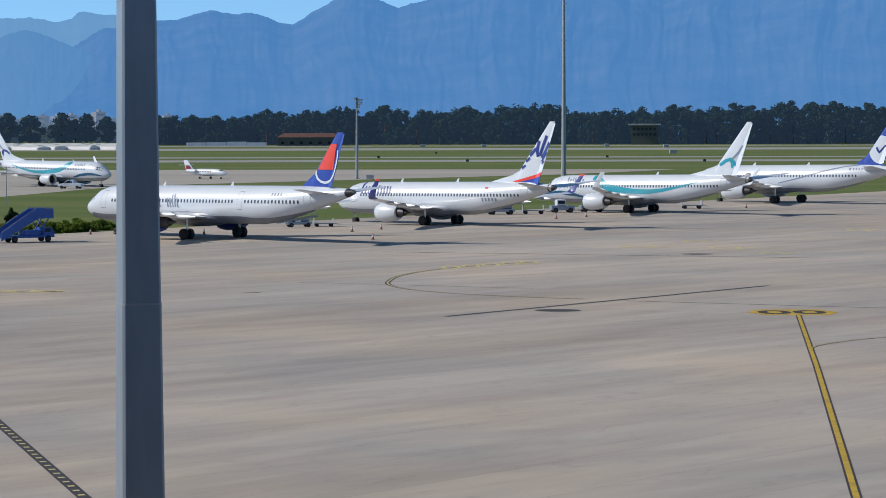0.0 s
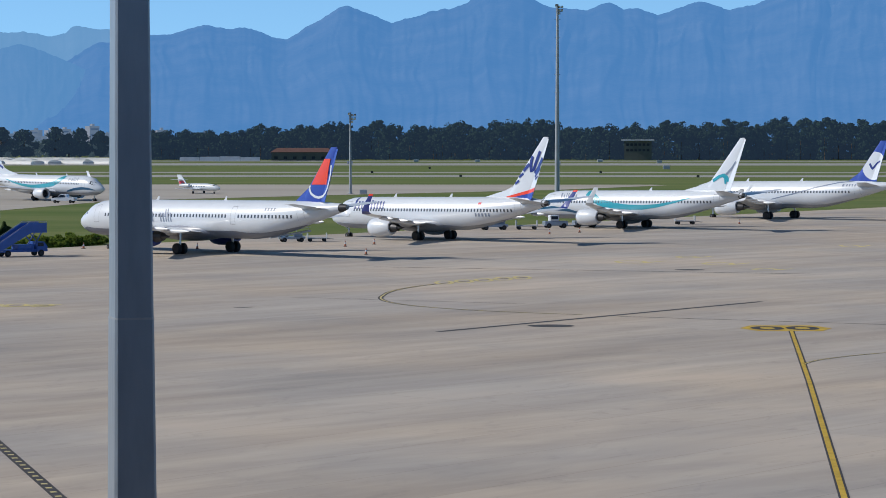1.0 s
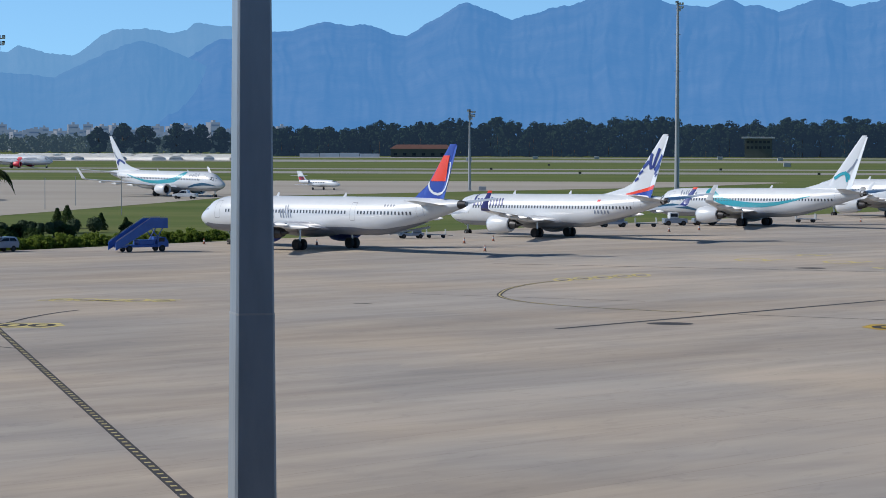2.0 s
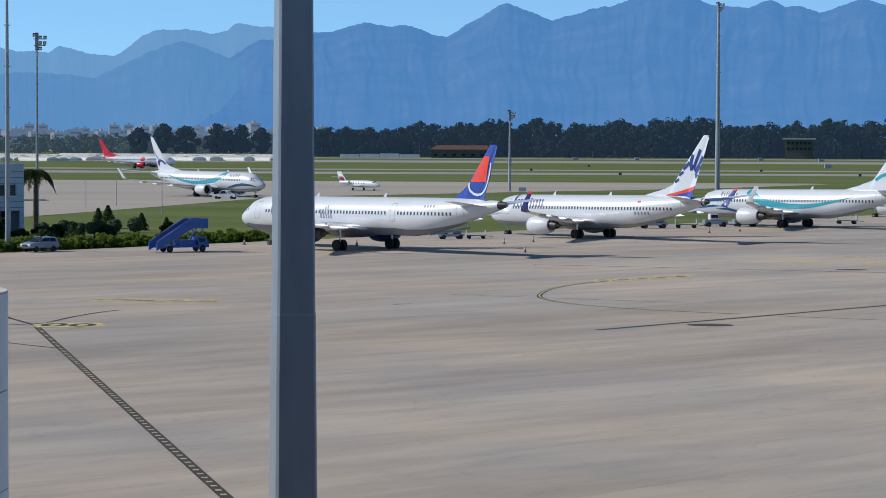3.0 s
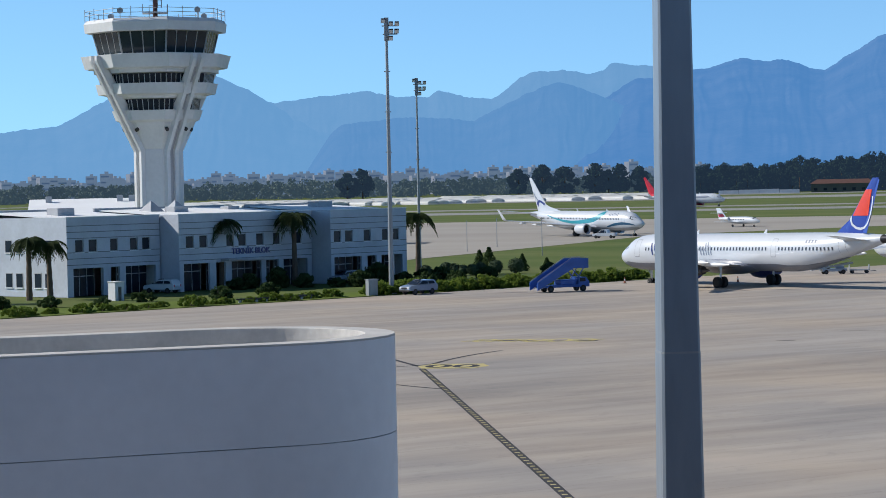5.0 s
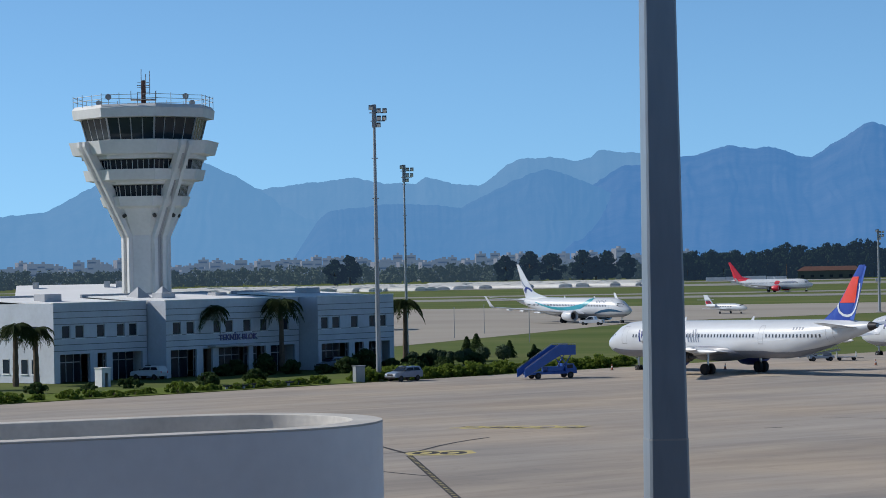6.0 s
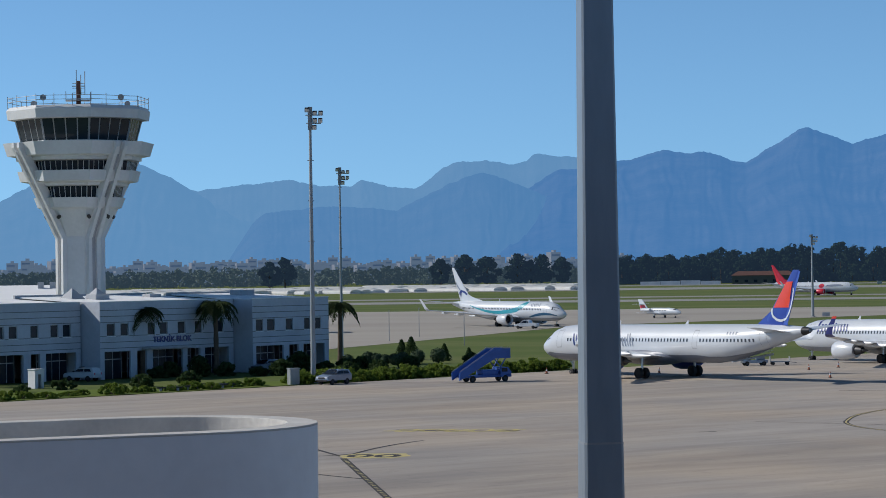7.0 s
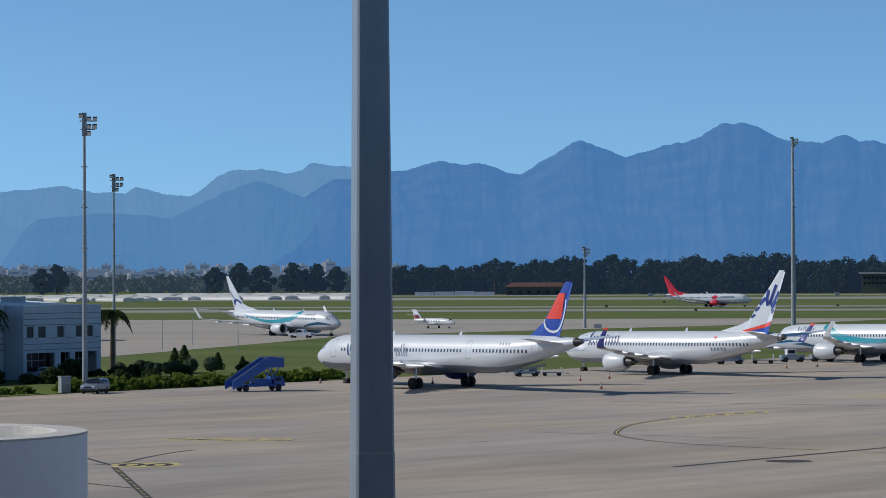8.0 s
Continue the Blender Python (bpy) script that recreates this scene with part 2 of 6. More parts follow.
def loft(rings, close=True, caps=True, bm=None):
    """Skin over rings of equal point counts."""
    bm = bm or bmesh.new()
    vs = [[bm.verts.new(p) for p in ring] for ring in rings]
    n = len(vs[0])
    for a, b in zip(vs, vs[1:]):
        for i in range(n if close else n - 1):
            bm.faces.new((a[i], a[(i + 1) % n], b[(i + 1) % n], b[i]))
    if caps and close:
        bm.faces.new(vs[0][::-1])
        bm.faces.new(vs[-1])
    return bm


def ring(center, r, n=16, axis="x", ry=None):
    cx, cy, cz = center
    ry = ry or r
    out = []
    for i in range(n):
        a = 2 * math.pi * i / n
        c, s = math.cos(a), math.sin(a)
        out.append({"x": (cx, cy + ry * s, cz + r * c), "y": (cx + ry * s, cy, cz + r * c), "z": (cx + r * c, cy + ry * s, cz)}[axis])
    return out


def tube(p, q, r0, r1=None, n=8, bm=None):
    """A straight rod from p to q."""
    p, q = Vector(p), Vector(q)
    r1 = r0 if r1 is None else r1
    t = (q - p).to_track_quat("Z", "Y").to_matrix()
    rings = []
    for c, r in ((p, r0), (q, r1)):
        rings.append([c + t @ Vector((r * math.cos(2 * math.pi * i / n), r * math.sin(2 * math.pi * i / n), 0)) for i in range(n)])
    return loft(rings, bm=bm)


def sheet(name, pts, z, material, label, category="ground", thick=0.0):
    """A flat paved or grown area, of kind structure."""
    bm = bmesh.new()
    bm.faces.new([bm.verts.new((x, y, z)) for x, y in pts])
    ob = link_mesh(name, bm, material)
    if ob.data.polygons[0].normal.z < 0:
        ob.data.flip_normals()
    return tagged(ob, label, category, kind="structure")


# ---- ground ----
E_DIR, E_OUT = Vector((0.565, 0.825)), Vector((-0.825, 0.565))
EDGE = Vector((-63.5, 262.5))


def along(a, o=0.0):
    """A point a metres along the apron's far edge and o metres beyond it."""
    p = EDGE + E_DIR * a + E_OUT * o
    return p.x, p.y


bm = bmesh.new()
R = [0, 60, 150, 300, 600, 1200, 2400, 4800]
vs = [[bm.verts.new((r * math.cos(a), r * math.sin(a), 0)) for a in [2 * math.pi * i / 48 for i in range(48)]] for r in R[1:]]
mid = bm.verts.new((0, 0, 0))
for i in range(48):
    bm.faces.new((mid, vs[0][i], vs[0][(i + 1) % 48]))
    for a, b in zip(vs, vs[1:]):
        bm.faces.new((a[i], b[i], b[(i + 1) % 48], a[(i + 1) % 48]))
tagged(link_mesh("ground", bm, GRASS), "wide flat airfield grass ground, green and dry", "ground", kind="structure")
sheet("apron", [along(-420), along(420), (420, 300), (300, -120), (-300, -120)], 0.05, CONCRETE, "wide sunlit grey-brown concrete aircraft apron", "apron")
sheet("far_apron", [(-330, 250), (-150, 300), (-90, 385), (-81, 446), (-70, 528), (-21, 594), (29, 655), (64, 728), (60, 738), (-330, 742)], 0.04, CONCRETE2, "old concrete parking apron across the grass", "apron")
sheet("taxiway", [(-900, 905), (900, 905), (900, 940), (-900, 985)], 0.04, TAXIWAY, "long pale asphalt taxiway across the airfield", "taxiway")
sheet("runway", [(-1500, 1020), (1500, 1035), (1500, 1075), (-1500, 1065)], 0.05, TAXIWAY, "distant pale asphalt runway", "runway")
sheet("taxiway_far", [(-1500, 1380), (1500, 1400), (1500, 1560), (-1500, 1520)], 0.04, TAXIWAY, "distant pale taxiway before the trees", "taxiway")
sheet("service_road", [(-1500, 1690), (1500, 1700), (1500, 1790), (-1500, 1760)], 0.04, TAXIWAY, "distant pale service road before the wood", "road")
sheet("lawn", [along(-90, 1.2), along(10, 1.2), along(10, 9), along(-90, 22)], 0.06, LAWN, "mown lawn strip before the technical building", "lawn")


# ---- aircraft ----
def curve_at(rows, s):
    """Smooth values between rows of (station, values...)."""
    xs = [r[0] for r in rows]
    i = min(max(int(np.searchsorted(xs, s)) - 1, 0), len(rows) - 2)
    t = min(max((s - xs[i]) / (xs[i + 1] - xs[i]), 0), 1)
    return [a + (b - a) * t for a, b in zip(rows[i][1:], rows[i + 1][1:])]


AIRBUS = dict(
    body=[(0, 3.15, 3.25, 0.04), (0.15, 2.85, 3.6, 0.42), (0.5, 2.55, 3.95, 0.78), (1.1, 2.25, 4.3, 1.12), (2.0, 1.98, 4.8, 1.45), (3.0, 1.83, 5.35, 1.7), (4.2, 1.74, 5.66, 1.87),
          (6.0, 1.7, 5.82, 1.97), (30.5, 1.7, 5.83, 1.97), (33, 1.95, 5.83, 1.93), (36, 2.6, 5.82, 1.76), (39, 3.4, 5.76, 1.42), (41.5, 4.05, 5.68, 1.02), (43.6, 4.65, 5.55, 0.55), (44.5, 4.95, 5.4, 0.25)],
    gear=21.97, nosegear=5.07, track=3.8, wheel=0.6,
    wing=[(2.0, 14.6, 9.2, 2.35, 0.95), (6.4, 18.2, 5.2, 2.8, 0.55), (15.9, 26.0, 1.6, 3.8, 0.2)], winglet=0.6,
    engine=(5.75, 16.7, 4.6, 1.95, 1.2), fin=(37.4, 41.7, 5.7, 42.1, 43.4, 11.4), dorsal=36.6, stab=(38.3, 4.0, 4.95, 41.6, 1.5, 5.6, 6.2),
    win=4.15, w0=6.6, w1=37.6, doors=(4.9, 13.2, 28.6, 38.8), cock=(1.25, 2.75))
BOEING = dict(
    body=[(0, 2.62, 2.72, 0.04), (0.15, 2.4, 3.0, 0.34), (0.6, 2.1, 3.35, 0.72), (1.3, 1.8, 3.75, 1.07), (2.2, 1.55, 4.35, 1.38), (3.1, 1.42, 4.95, 1.6), (4.4, 1.34, 5.25, 1.76),
          (6.0, 1.3, 5.35, 1.88), (24.5, 1.3, 5.36, 1.88), (27, 1.62, 5.36, 1.84), (30, 2.3, 5.36, 1.66), (33, 3.05, 5.32, 1.3), (35.6, 3.75, 5.2, 0.88), (37.4, 4.2, 5.0, 0.45), (38.0, 4.4, 4.85, 0.22)],
    gear=18.6, nosegear=3.0, track=2.86, wheel=0.57,
    wing=[(1.9, 12.9, 8.0, 2.0, 0.95), (5.9, 16.7, 4.6, 2.45, 0.55), (17.2, 23.7, 1.6, 3.6, 0.2)], winglet=2.4,
    engine=(4.83, 12.6, 4.3, 1.62, 1.1), fin=(30.9, 35.9, 5.2, 37.2, 38.3, 12.55), dorsal=27.4, stab=(33.9, 4.2, 4.6, 38.0, 1.3, 5.35, 7.1),
    win=3.75, w0=6.0, w1=33.0, doors=(4.6, 33.9), cock=(1.6, 3.0))
AIRBUS_SHORT = dict(AIRBUS)
AIRBUS_SHORT.update(
    body=[r if r[0] < 10 else (r[0] - 6.9, *r[1:]) for r in AIRBUS["body"]], gear=17.7,
    wing=[(2.0, 10.6, 7.6, 2.35, 0.95), (6.4, 14.0, 4.4, 2.8, 0.55), (17.0, 20.7, 1.6, 3.85, 0.2)],
    engine=(5.75, 9.9, 4.6, 1.95, 1.2), fin=(30.5, 34.8, 5.7, 35.2, 36.5, 11.76), dorsal=29.7, stab=(31.4, 4.0, 4.95, 34.7, 1.5, 5.6, 6.2),
    w1=30.7, doors=(4.9, 31.9), winglet=1.0)


def skin(P, s, th, off=0.0):
    """A point on the fuselage at station s, th radians from the crown towards port."""
    lo, hi, w = curve_at(P["body"], s)
    return Vector((P["gear"] - s, (w + off) * math.sin(th), (lo + hi) / 2 + ((hi - lo) / 2 + off) * math.cos(th)))


def theta(P, s, z):
    lo, hi, w = curve_at(P["body"], s)
    return math.acos(max(-1, min(1, (z - (lo + hi) / 2) / ((hi - lo) / 2))))


def band(P, rows, side=1, off=0.02):
    """A painted strip on the fuselage from rows of (station, upper height, lower height)."""
    bm = bmesh.new()
    rings = []
    s = rows[0][0]
    stations = list(np.arange(rows[0][0], rows[-1][0], 0.4)) + [rows[-1][0]]
    for s in stations:
        zt, zb = curve_at(rows, s)
        a, b = theta(P, s, zt), theta(P, s, zb)
        rings.append([skin(P, s, side * (a + (b - a) * i / 12), off) for i in range(13)])
    return loft(rings, close=False, caps=False, bm=bm)


def foil(x_le, chord, y, z, t, n=6, flip=1):
    """A wing section: points round an aerofoil."""
    up = [(0, 0.0), (0.05, 0.5), (0.25, 1.0), (0.5, 0.85), (0.8, 0.4), (1, 0.04)]
    pts = [(x_le - chord * a, y, z + t * 0.62 * b) for a, b in up]
    pts += [(x_le - chord * a, y, z - t * 0.38 * b) for a, b in up[::-1]]
    return pts


def flying_surface(rows, mirror=1):
    return loft([foil(x, c, y * mirror, z, t) for x, c, y, z, t in rows])


def fin_point(P, a, b, off=0.0):
    le0, te0, z0, le1, te1, z1 = P["fin"]
    le, te = le0 + (le1 - le0) * b, te0 + (te1 - te0) * b
    t = 0.32 * (1 - 0.55 * b) * (1 - abs(2 * a - 0.8) ** 2 * 0.6)
    return Vector((P["gear"] - (le + (te - le) * a), t * 0.5 + off, z0 + (z1 - z0) * b))


HINGE, SWING = 0.72, 0.5


def fin_skin(P, a, b, off=0.0, side=1):
    """A point on one face of the fin or of its rudder, which is swung to port."""
    p = fin_point(P, a, b, off)
    le0, te0, z0, le1, te1, z1 = P["fin"]
    chord = (te0 - le0) + ((te1 - le1) - (te0 - le0)) * b
    return Vector((p.x, p.y * side + max(0.0, a - HINGE) * chord * SWING, p.z))


def fin_disc(P, ca, cz, r, side, off=0.05, n=26):
    """A painted disc on the fin, cut off by the fin's edges."""
    le0, te0, z0, le1, te1, z1 = P["fin"]
    c = fin_point(P, ca, (cz - z0) / (z1 - z0))
    rows = []
    for j in range(n + 1):
        dz = -r + 2 * r * j / n
        b = (cz + dz - z0) / (z1 - z0)
        if not 0.01 < b < 0.97:
            continue
        half = math.sqrt(max(r * r - dz * dz, 0))
        le, te = le0 + (le1 - le0) * b, te0 + (te1 - te0) * b
        a0, a1 = [min(0.99, max(0.04, (P["gear"] - x - le) / (te - le))) for x in (c.x + half, c.x - half)]
        rows.append([fin_skin(P, a0 + (a1 - a0) * i / 16, b, off, side) for i in range(17)])
    return loft(rows, close=False, caps=False)


def fin_patch(P, pts, side=1, off=0.045):
    """A painted shape on one face of the fin from corners (chord, height) in parts of one."""
    bm = bmesh.new()
    vs = []
    if len(pts) == 4:
        n = 14
        c0, c1, c2, c3 = [Vector(c) for c in pts]
        rows = []
        for j in range(n + 1):
            row = [c0.lerp(c3, j / n).lerp(c1.lerp(c2, j / n), i / n) for i in range(n + 1)]
            rows.append([fin_skin(P, q.x, q.y, off, side) for q in row])
        return loft(rows, close=False, caps=False, bm=bm)
    for a, b in pts:
        vs.append(bm.verts.new(fin_skin(P, a, b, off, side)))
    bm.faces.new(vs)
    return bm


def fin_ribbon(P, pts, w, side, off=0.045):
    """A painted ribbon on the fin through points (chord, height)."""
    fine = [Vector(p).lerp(Vector(q), k / 4) for p, q in zip(pts, pts[1:]) for k in range(4)] + [Vector(pts[-1])]
    le0, te0, z0, le1, te1, z1 = P["fin"]
    flat = []
    for q in fine:
        le, te = le0 + (le1 - le0) * q.y, te0 + (te1 - te0) * q.y
        flat.append(Vector((le + (te - le) * q.x, z0 + (z1 - z0) * q.y)))
    rows = []
    for i, p in enumerate(flat):
        d = (flat[min(i + 1, len(flat) - 1)] - flat[max(i - 1, 0)]).normalized()
        row = []
        for k in range(5):
            q = p + Vector((-d.y, d.x)) * w * (k / 4 - 0.5)
            b = (q.y - z0) / (z1 - z0)
            le, te = le0 + (le1 - le0) * b, te0 + (te1 - te0) * b
            row.append(fin_skin(P, min(0.995, max(0.02, (q.x - le) / (te - le))), b, off, side))
        rows.append(row)
    return loft(rows, close=False, caps=False)


def wheel_set(parent, P, x, y, r, top, name):
    strut = tube((x, y, r), (x, y * 0.97, top), 0.11, 0.14)
    tube((x, y - 0.5, r), (x, y + 0.5, r), 0.08, bm=strut)
    tube((x - 0.05, y, r + 0.7), (x + 0.9, y * 0.9, top), 0.05, bm=strut)
    leg = part(name, strut, METAL, parent)
    for k in (-1, 1):
        cy = y + k * (0.42 if r > 0.5 else 0.25)
        w = 0.25 if r > 0.5 else 0.12
        rings = [ring((x, cy + dy, r), rr, 20, "y") for dy, rr in ((-w, r * 0.55), (-w, r * 0.88), (-w * 0.7, r), (w * 0.7, r), (w, r * 0.88), (w, r * 0.55))]
        tyre = part("wheel", loft(rings), RUBBER, leg, smooth=True)


def airliner(name, P, m, label, body=None, fin=WHITE, nacelle=None, winglet=WHITE, belly=True, tipped=None):
    body, nacelle = body or WHITE, nacelle or WHITE
    ob = thing(name, m, label, "aircraft", "parked airliners")
    g = P["gear"]
    last = P["body"][-1][0]
    st = sorted({r[0] for r in P["body"]} | {i * 1.3 for i in range(int(last / 1.3))})
    rings = [[skin(P, s, 2 * math.pi * i / 32) for i in range(32)] for s in st]
    fus = part("fuselage", loft(rings), body, ob, smooth=True)
    # grey belly paint, with the shade under the fuselage put into its tone
    if belly:
        rows = [(s, curve_at(P["body"], s)[0] + (0.85 if P is AIRBUS else 0.6) * max(0.03, min(1, (last - 6 - s) / 10, (s - 0.5) / 2)), 0) for s in np.linspace(1.0, last - 6, 80)]
        bm = bmesh.new()
        rg = []
        for s, zt, _ in rows:
            a = theta(P, s, zt)
            rg.append([skin(P, s, a + (2 * math.pi - 2 * a) * i / 32, 0.02) for i in range(33)])
        part("belly", loft(rg, close=False, caps=False, bm=bm), GREYBELLY if P is AIRBUS else PALEBELLY, fus, "grey painted belly darkened for underside shade", True)
    # wing root fairing, in the belly grey that holds underside shade
    w0 = P["wing"][0]
    fr = []
    for k in range(9):
        s = w0[1] - 2.0 + (w0[2] + 4.5) * k / 8
        e = math.sin(math.pi * k / 8) ** 0.6
        fr.append(ring((g - s, 0, P["body"][7][1] + 0.75), 0.15 + 1.0 * e, 16, "x", 0.2 + 2.0 * e))
    part("wing_fairing", loft(fr), GREYBELLY if P is AIRBUS else PALEBELLY, ob, "", True)
    for side in (1, -1):
        wing = part("wing", flying_surface([(g - le, ch, y, z, t) for y, le, ch, z, t in P["wing"]], side), body, ob, "", True)
        yt, le, ch, zt, tt = P["wing"][-1]
        h = P["winglet"]
        rows = [(g - le, ch, 0, 0, 0.16), (g - le - 0.35, ch * 0.8, 0.45, 0.25, 0.13), (g - le - 0.8, ch * 0.62, 0.62, 0.8, 0.11), (g - le - 0.75 * h - 0.4, ch * 0.4, 0.62 + 0.12 * h, h, 0.08)]
        bm = bmesh.new()
        rg = []
        for x, c, dy, dz, t in rows:
            rg.append([(x - c * a, (yt + dy + b * t) * side, zt + dz - (0.0 if dz else 0.0) + (b * t if dz < 0.3 else 0)) for a, b in ((0, 0), (0.25, 0.5), (0.7, 0.35), (1, 0), (0.7, -0.35), (0.25, -0.5))])
        tip = part("winglet", loft(rg, bm=bm), winglet, wing, "", True)
        if tipped:
            rise = [[Vector(p).lerp(Vector(q), k) for p, q in zip(rg[2], rg[3])] for k in (0.84, 1.0)]
            for row in rise:
                mid_ = sum(row, Vector()) / len(row)
                row[:] = [mid_ + (p - mid_) * 1.12 for p in row]
            part("winglet_tip", loft(rise), tipped, wing, "orange-red winglet tip", True)
        for yy in (0.32, 0.55, 0.75):
            y = w0[0] + (yt - w0[0]) * yy
            le_, ch_, z_ = (w0[1] + (le - w0[1]) * yy, w0[2] + (ch - w0[2]) * yy, w0[3] + (zt - w0[3]) * yy)
            rg = [ring((g - (le_ + ch_ * (0.5 + 0.75 * k / 4)), y * side, z_ - 0.22), 0.05 + 0.2 * math.sin(math.pi * k / 4) ** 0.7, 8) for k in range(5)]
            part("flap_fairing", loft(rg), body, wing, "", True)
        # engine
        ye, se, le_, ze, re_ = P["engine"]
        prof = [(0.35, 0.72), (0.06, 0.86), (0.0, 0.93), (0.12, 1.0), (0.9, 1.08), (1.9, 1.07), (3.0, 0.92), (le_ * 0.8, 0.76), (le_ * 0.8, 0.55)]
        nac = part("nacelle", loft([ring((g - se - a, ye * side, ze), re_ * b, 24) for a, b in prof], caps=False), nacelle, ob, "", True)
        part("inlet_lip", loft([ring((g - se - a, ye * side, ze), re_ * b, 24) for a, b in ((0.12, 0.84), (-0.02, 0.9), (-0.03, 0.95), (0.1, 1.005))], caps=False), METAL, nac, "bare metal inlet lip", True)
        fan = loft([ring((g - se - a, ye * side, ze), re_ * b, 20) for a, b in ((0.34, 0.03), (0.75, 0.3), (0.8, 0.75), (0.9, 0.75))])
        part("fan", fan, DARKMETAL, nac, "dark engine fan and spinner", True)
        core = loft([ring((g - se - a, ye * side, ze), re_ * b, 20) for a, b in ((le_ * 0.6, 0.5), (le_ * 0.85, 0.52), (le_ * 1.05, 0.36), (le_ * 1.05, 0.26), (le_ * 1.28, 0.04))])
        part("exhaust", core, DARKMETAL, nac, "sooty metal exhaust cone", True)
        kk = (ye - w0[0]) / (yt - w0[0])
        bm = loft([[(g - se - a, ye * side + d, z) for d, z in ((-0.16, ze + re_ * 0.9), (0.16, ze + re_ * 0.9), (0.12, zz), (-0.12, zz))] for a, zz in ((0.9, ze + re_ * 1.1), (2.4, w0[3] + 0.55), (le_ * 1.15, w0[3] + 0.4))])
        part("pylon", bm, body, ob)
        s0, c0, z0, s1, c1, z1, y1 = P["stab"]
        part("stabiliser", flying_surface([(g - s0, c0, 0.5, z0, 0.34), (g - s1, c1, y1, z1, 0.12)], side), body, ob, "", True)
        wheel_set(ob, P, 0, P["track"] * side, P["wheel"], 2.4, "main_gear")
    wheel_set(ob, P, g - P["nosegear"], 0, 0.38, P["body"][7][1] + 0.3, "nose_gear")
    # fin with a rounded nose and dorsal fillet
    rg = []
    for b in (-0.04, 0.25, 0.5, 0.75, 0.97, 1.0):
        row = []
        for a in (0, 0.04, 0.2, 0.45, 0.6, HINGE - 0.005):
            p = fin_point(P, a, b)
            row.append((p.x, p.y if a > 0 else 0.02, p.z))
        row += [(x, -y, z) for x, y, z in row[::-1]]
        rg.append(row)
    tail = part("fin", loft(rg), fin, ob, "", True)
    rg = []
    for b in (0.0, 0.25, 0.5, 0.75, 0.97):
        rg.append([fin_skin(P, a, b, 0, 1) for a in (HINGE + 0.004, 0.86, 1.0)] + [fin_skin(P, a, b, 0, -1) for a in (1.0, 0.86, HINGE + 0.004)])
    part("rudder", loft(rg), fin, tail, "rudder swung to one side", True)
    zt = P["body"][7][2]
    d0, f0 = P["dorsal"], P["fin"][0]
    bm = loft([[(g - s, w, zt - 0.35), (g - s, w * 0.4, z), (g - s, -w * 0.4, z), (g - s, -w, zt - 0.35)] for s, w, z in ((d0, 0.04, zt + 0.01), (f0, 0.14, zt + 0.45 + 0.1 * (f0 - d0)), (f0 + 1.2, 0.17, zt + 1.3))])
    part("dorsal_fillet", bm, fin if fin is not WHITE else body, ob, "", True)
    # cabin windows, doors, flight deck glass
    for side in (1, -1):
        bm = bmesh.new()
        s = P["w0"]
        while s < P["w1"]:
            if all(abs(s - d) > 0.9 for d in P["doors"]):
                a, b = theta(P, s, P["win"] + 0.17), theta(P, s, P["win"] - 0.17)
                vs = [bm.verts.new(skin(P, s + ds, side * t, 0.024)) for ds, t in ((-0.115, a), (0.115, a), (0.115, b), (-0.115, b))]
                bm.faces.new(vs)
            s += 0.533 if P is not BOEING else 0.508
        tagged(part("cabin_glazing", bm, GLASSDARK, fus, "row of small dark cabin windows"), kind="stuff")
        for d in P["doors"]:
            hw = 0.45 if d in (P["doors"][0], P["doors"][-1]) else 0.36
            zf = P["win"] - 0.85
            bm = bmesh.new()
            e = 0.035
            zs = [zf + 1.9 * k / 6 for k in range(7)]
            loft([[skin(P, d - hw + x, side * theta(P, d, z), 0.012) for x in (-e, 0)] for z in zs], False, False, bm)
            loft([[skin(P, d + hw + x, side * theta(P, d, z), 0.012) for x in (0, e)] for z in zs], False, False, bm)
            for z in (zf, zf + 1.9):
                loft([[skin(P, d + x, side * theta(P, d, z + k), 0.012) for k in (-0.03, 0.03)] for x in (-hw, hw)], False, False, bm)
            part("cabin_door", bm, PALEBELLY, fus, "outlined cabin door")
        c0, c1 = P["cock"]
        for k in range(3):
            s0, s1 = c0 + (c1 - c0) * k / 3 + 0.05, c0 + (c1 - c0) * (k + 1) / 3
            zt_ = curve_at(P["body"], (s0 + s1) / 2)[1]
            zz = P["body"][4][2] - 0.5 + 0.1 * k
            bm = bmesh.new()
            vs = []
            for s, z in ((s0, zz - 0.3), (s1, zz - 0.32), (s1, min(zz + 0.3, curve_at(P["body"], s1)[1] - 0.1)), (s0, min(zz + 0.22, curve_at(P["body"], s0)[1] - 0.06))):
                vs.append(bm.verts.new(skin(P, s, side * theta(P, s, z), 0.02)))
            bm.faces.new(vs)
            part("cockpit_window", bm, GLASSDARK, fus, "dark cockpit window pane")
    for s, side in ((last * 0.3, 1), (last * 0.56, 1)):
        x = g - s
        part("antenna", loft([[(x, 0.02, zt), (x - 0.5, 0.02, zt), (x - 0.5, -0.02, zt), (x, -0.02, zt)], [(x - 0.4, 0.01, zt + 0.42), (x - 0.6, 0.01, zt + 0.42), (x - 0.6, -0.01, zt + 0.42), (x - 0.4, -0.01, zt + 0.42)]]), body, ob)
    lo, hi, w = P["body"][-2][1:]
    part("tail_cone", loft([[skin(P, s, 2 * math.pi * i / 16, 0.015) for i in range(16)] for s in (last - 0.9, last - 0.3, last)]), DARKMETAL, fus, "dark exhaust tail cone", True)
    return ob, fus, tail


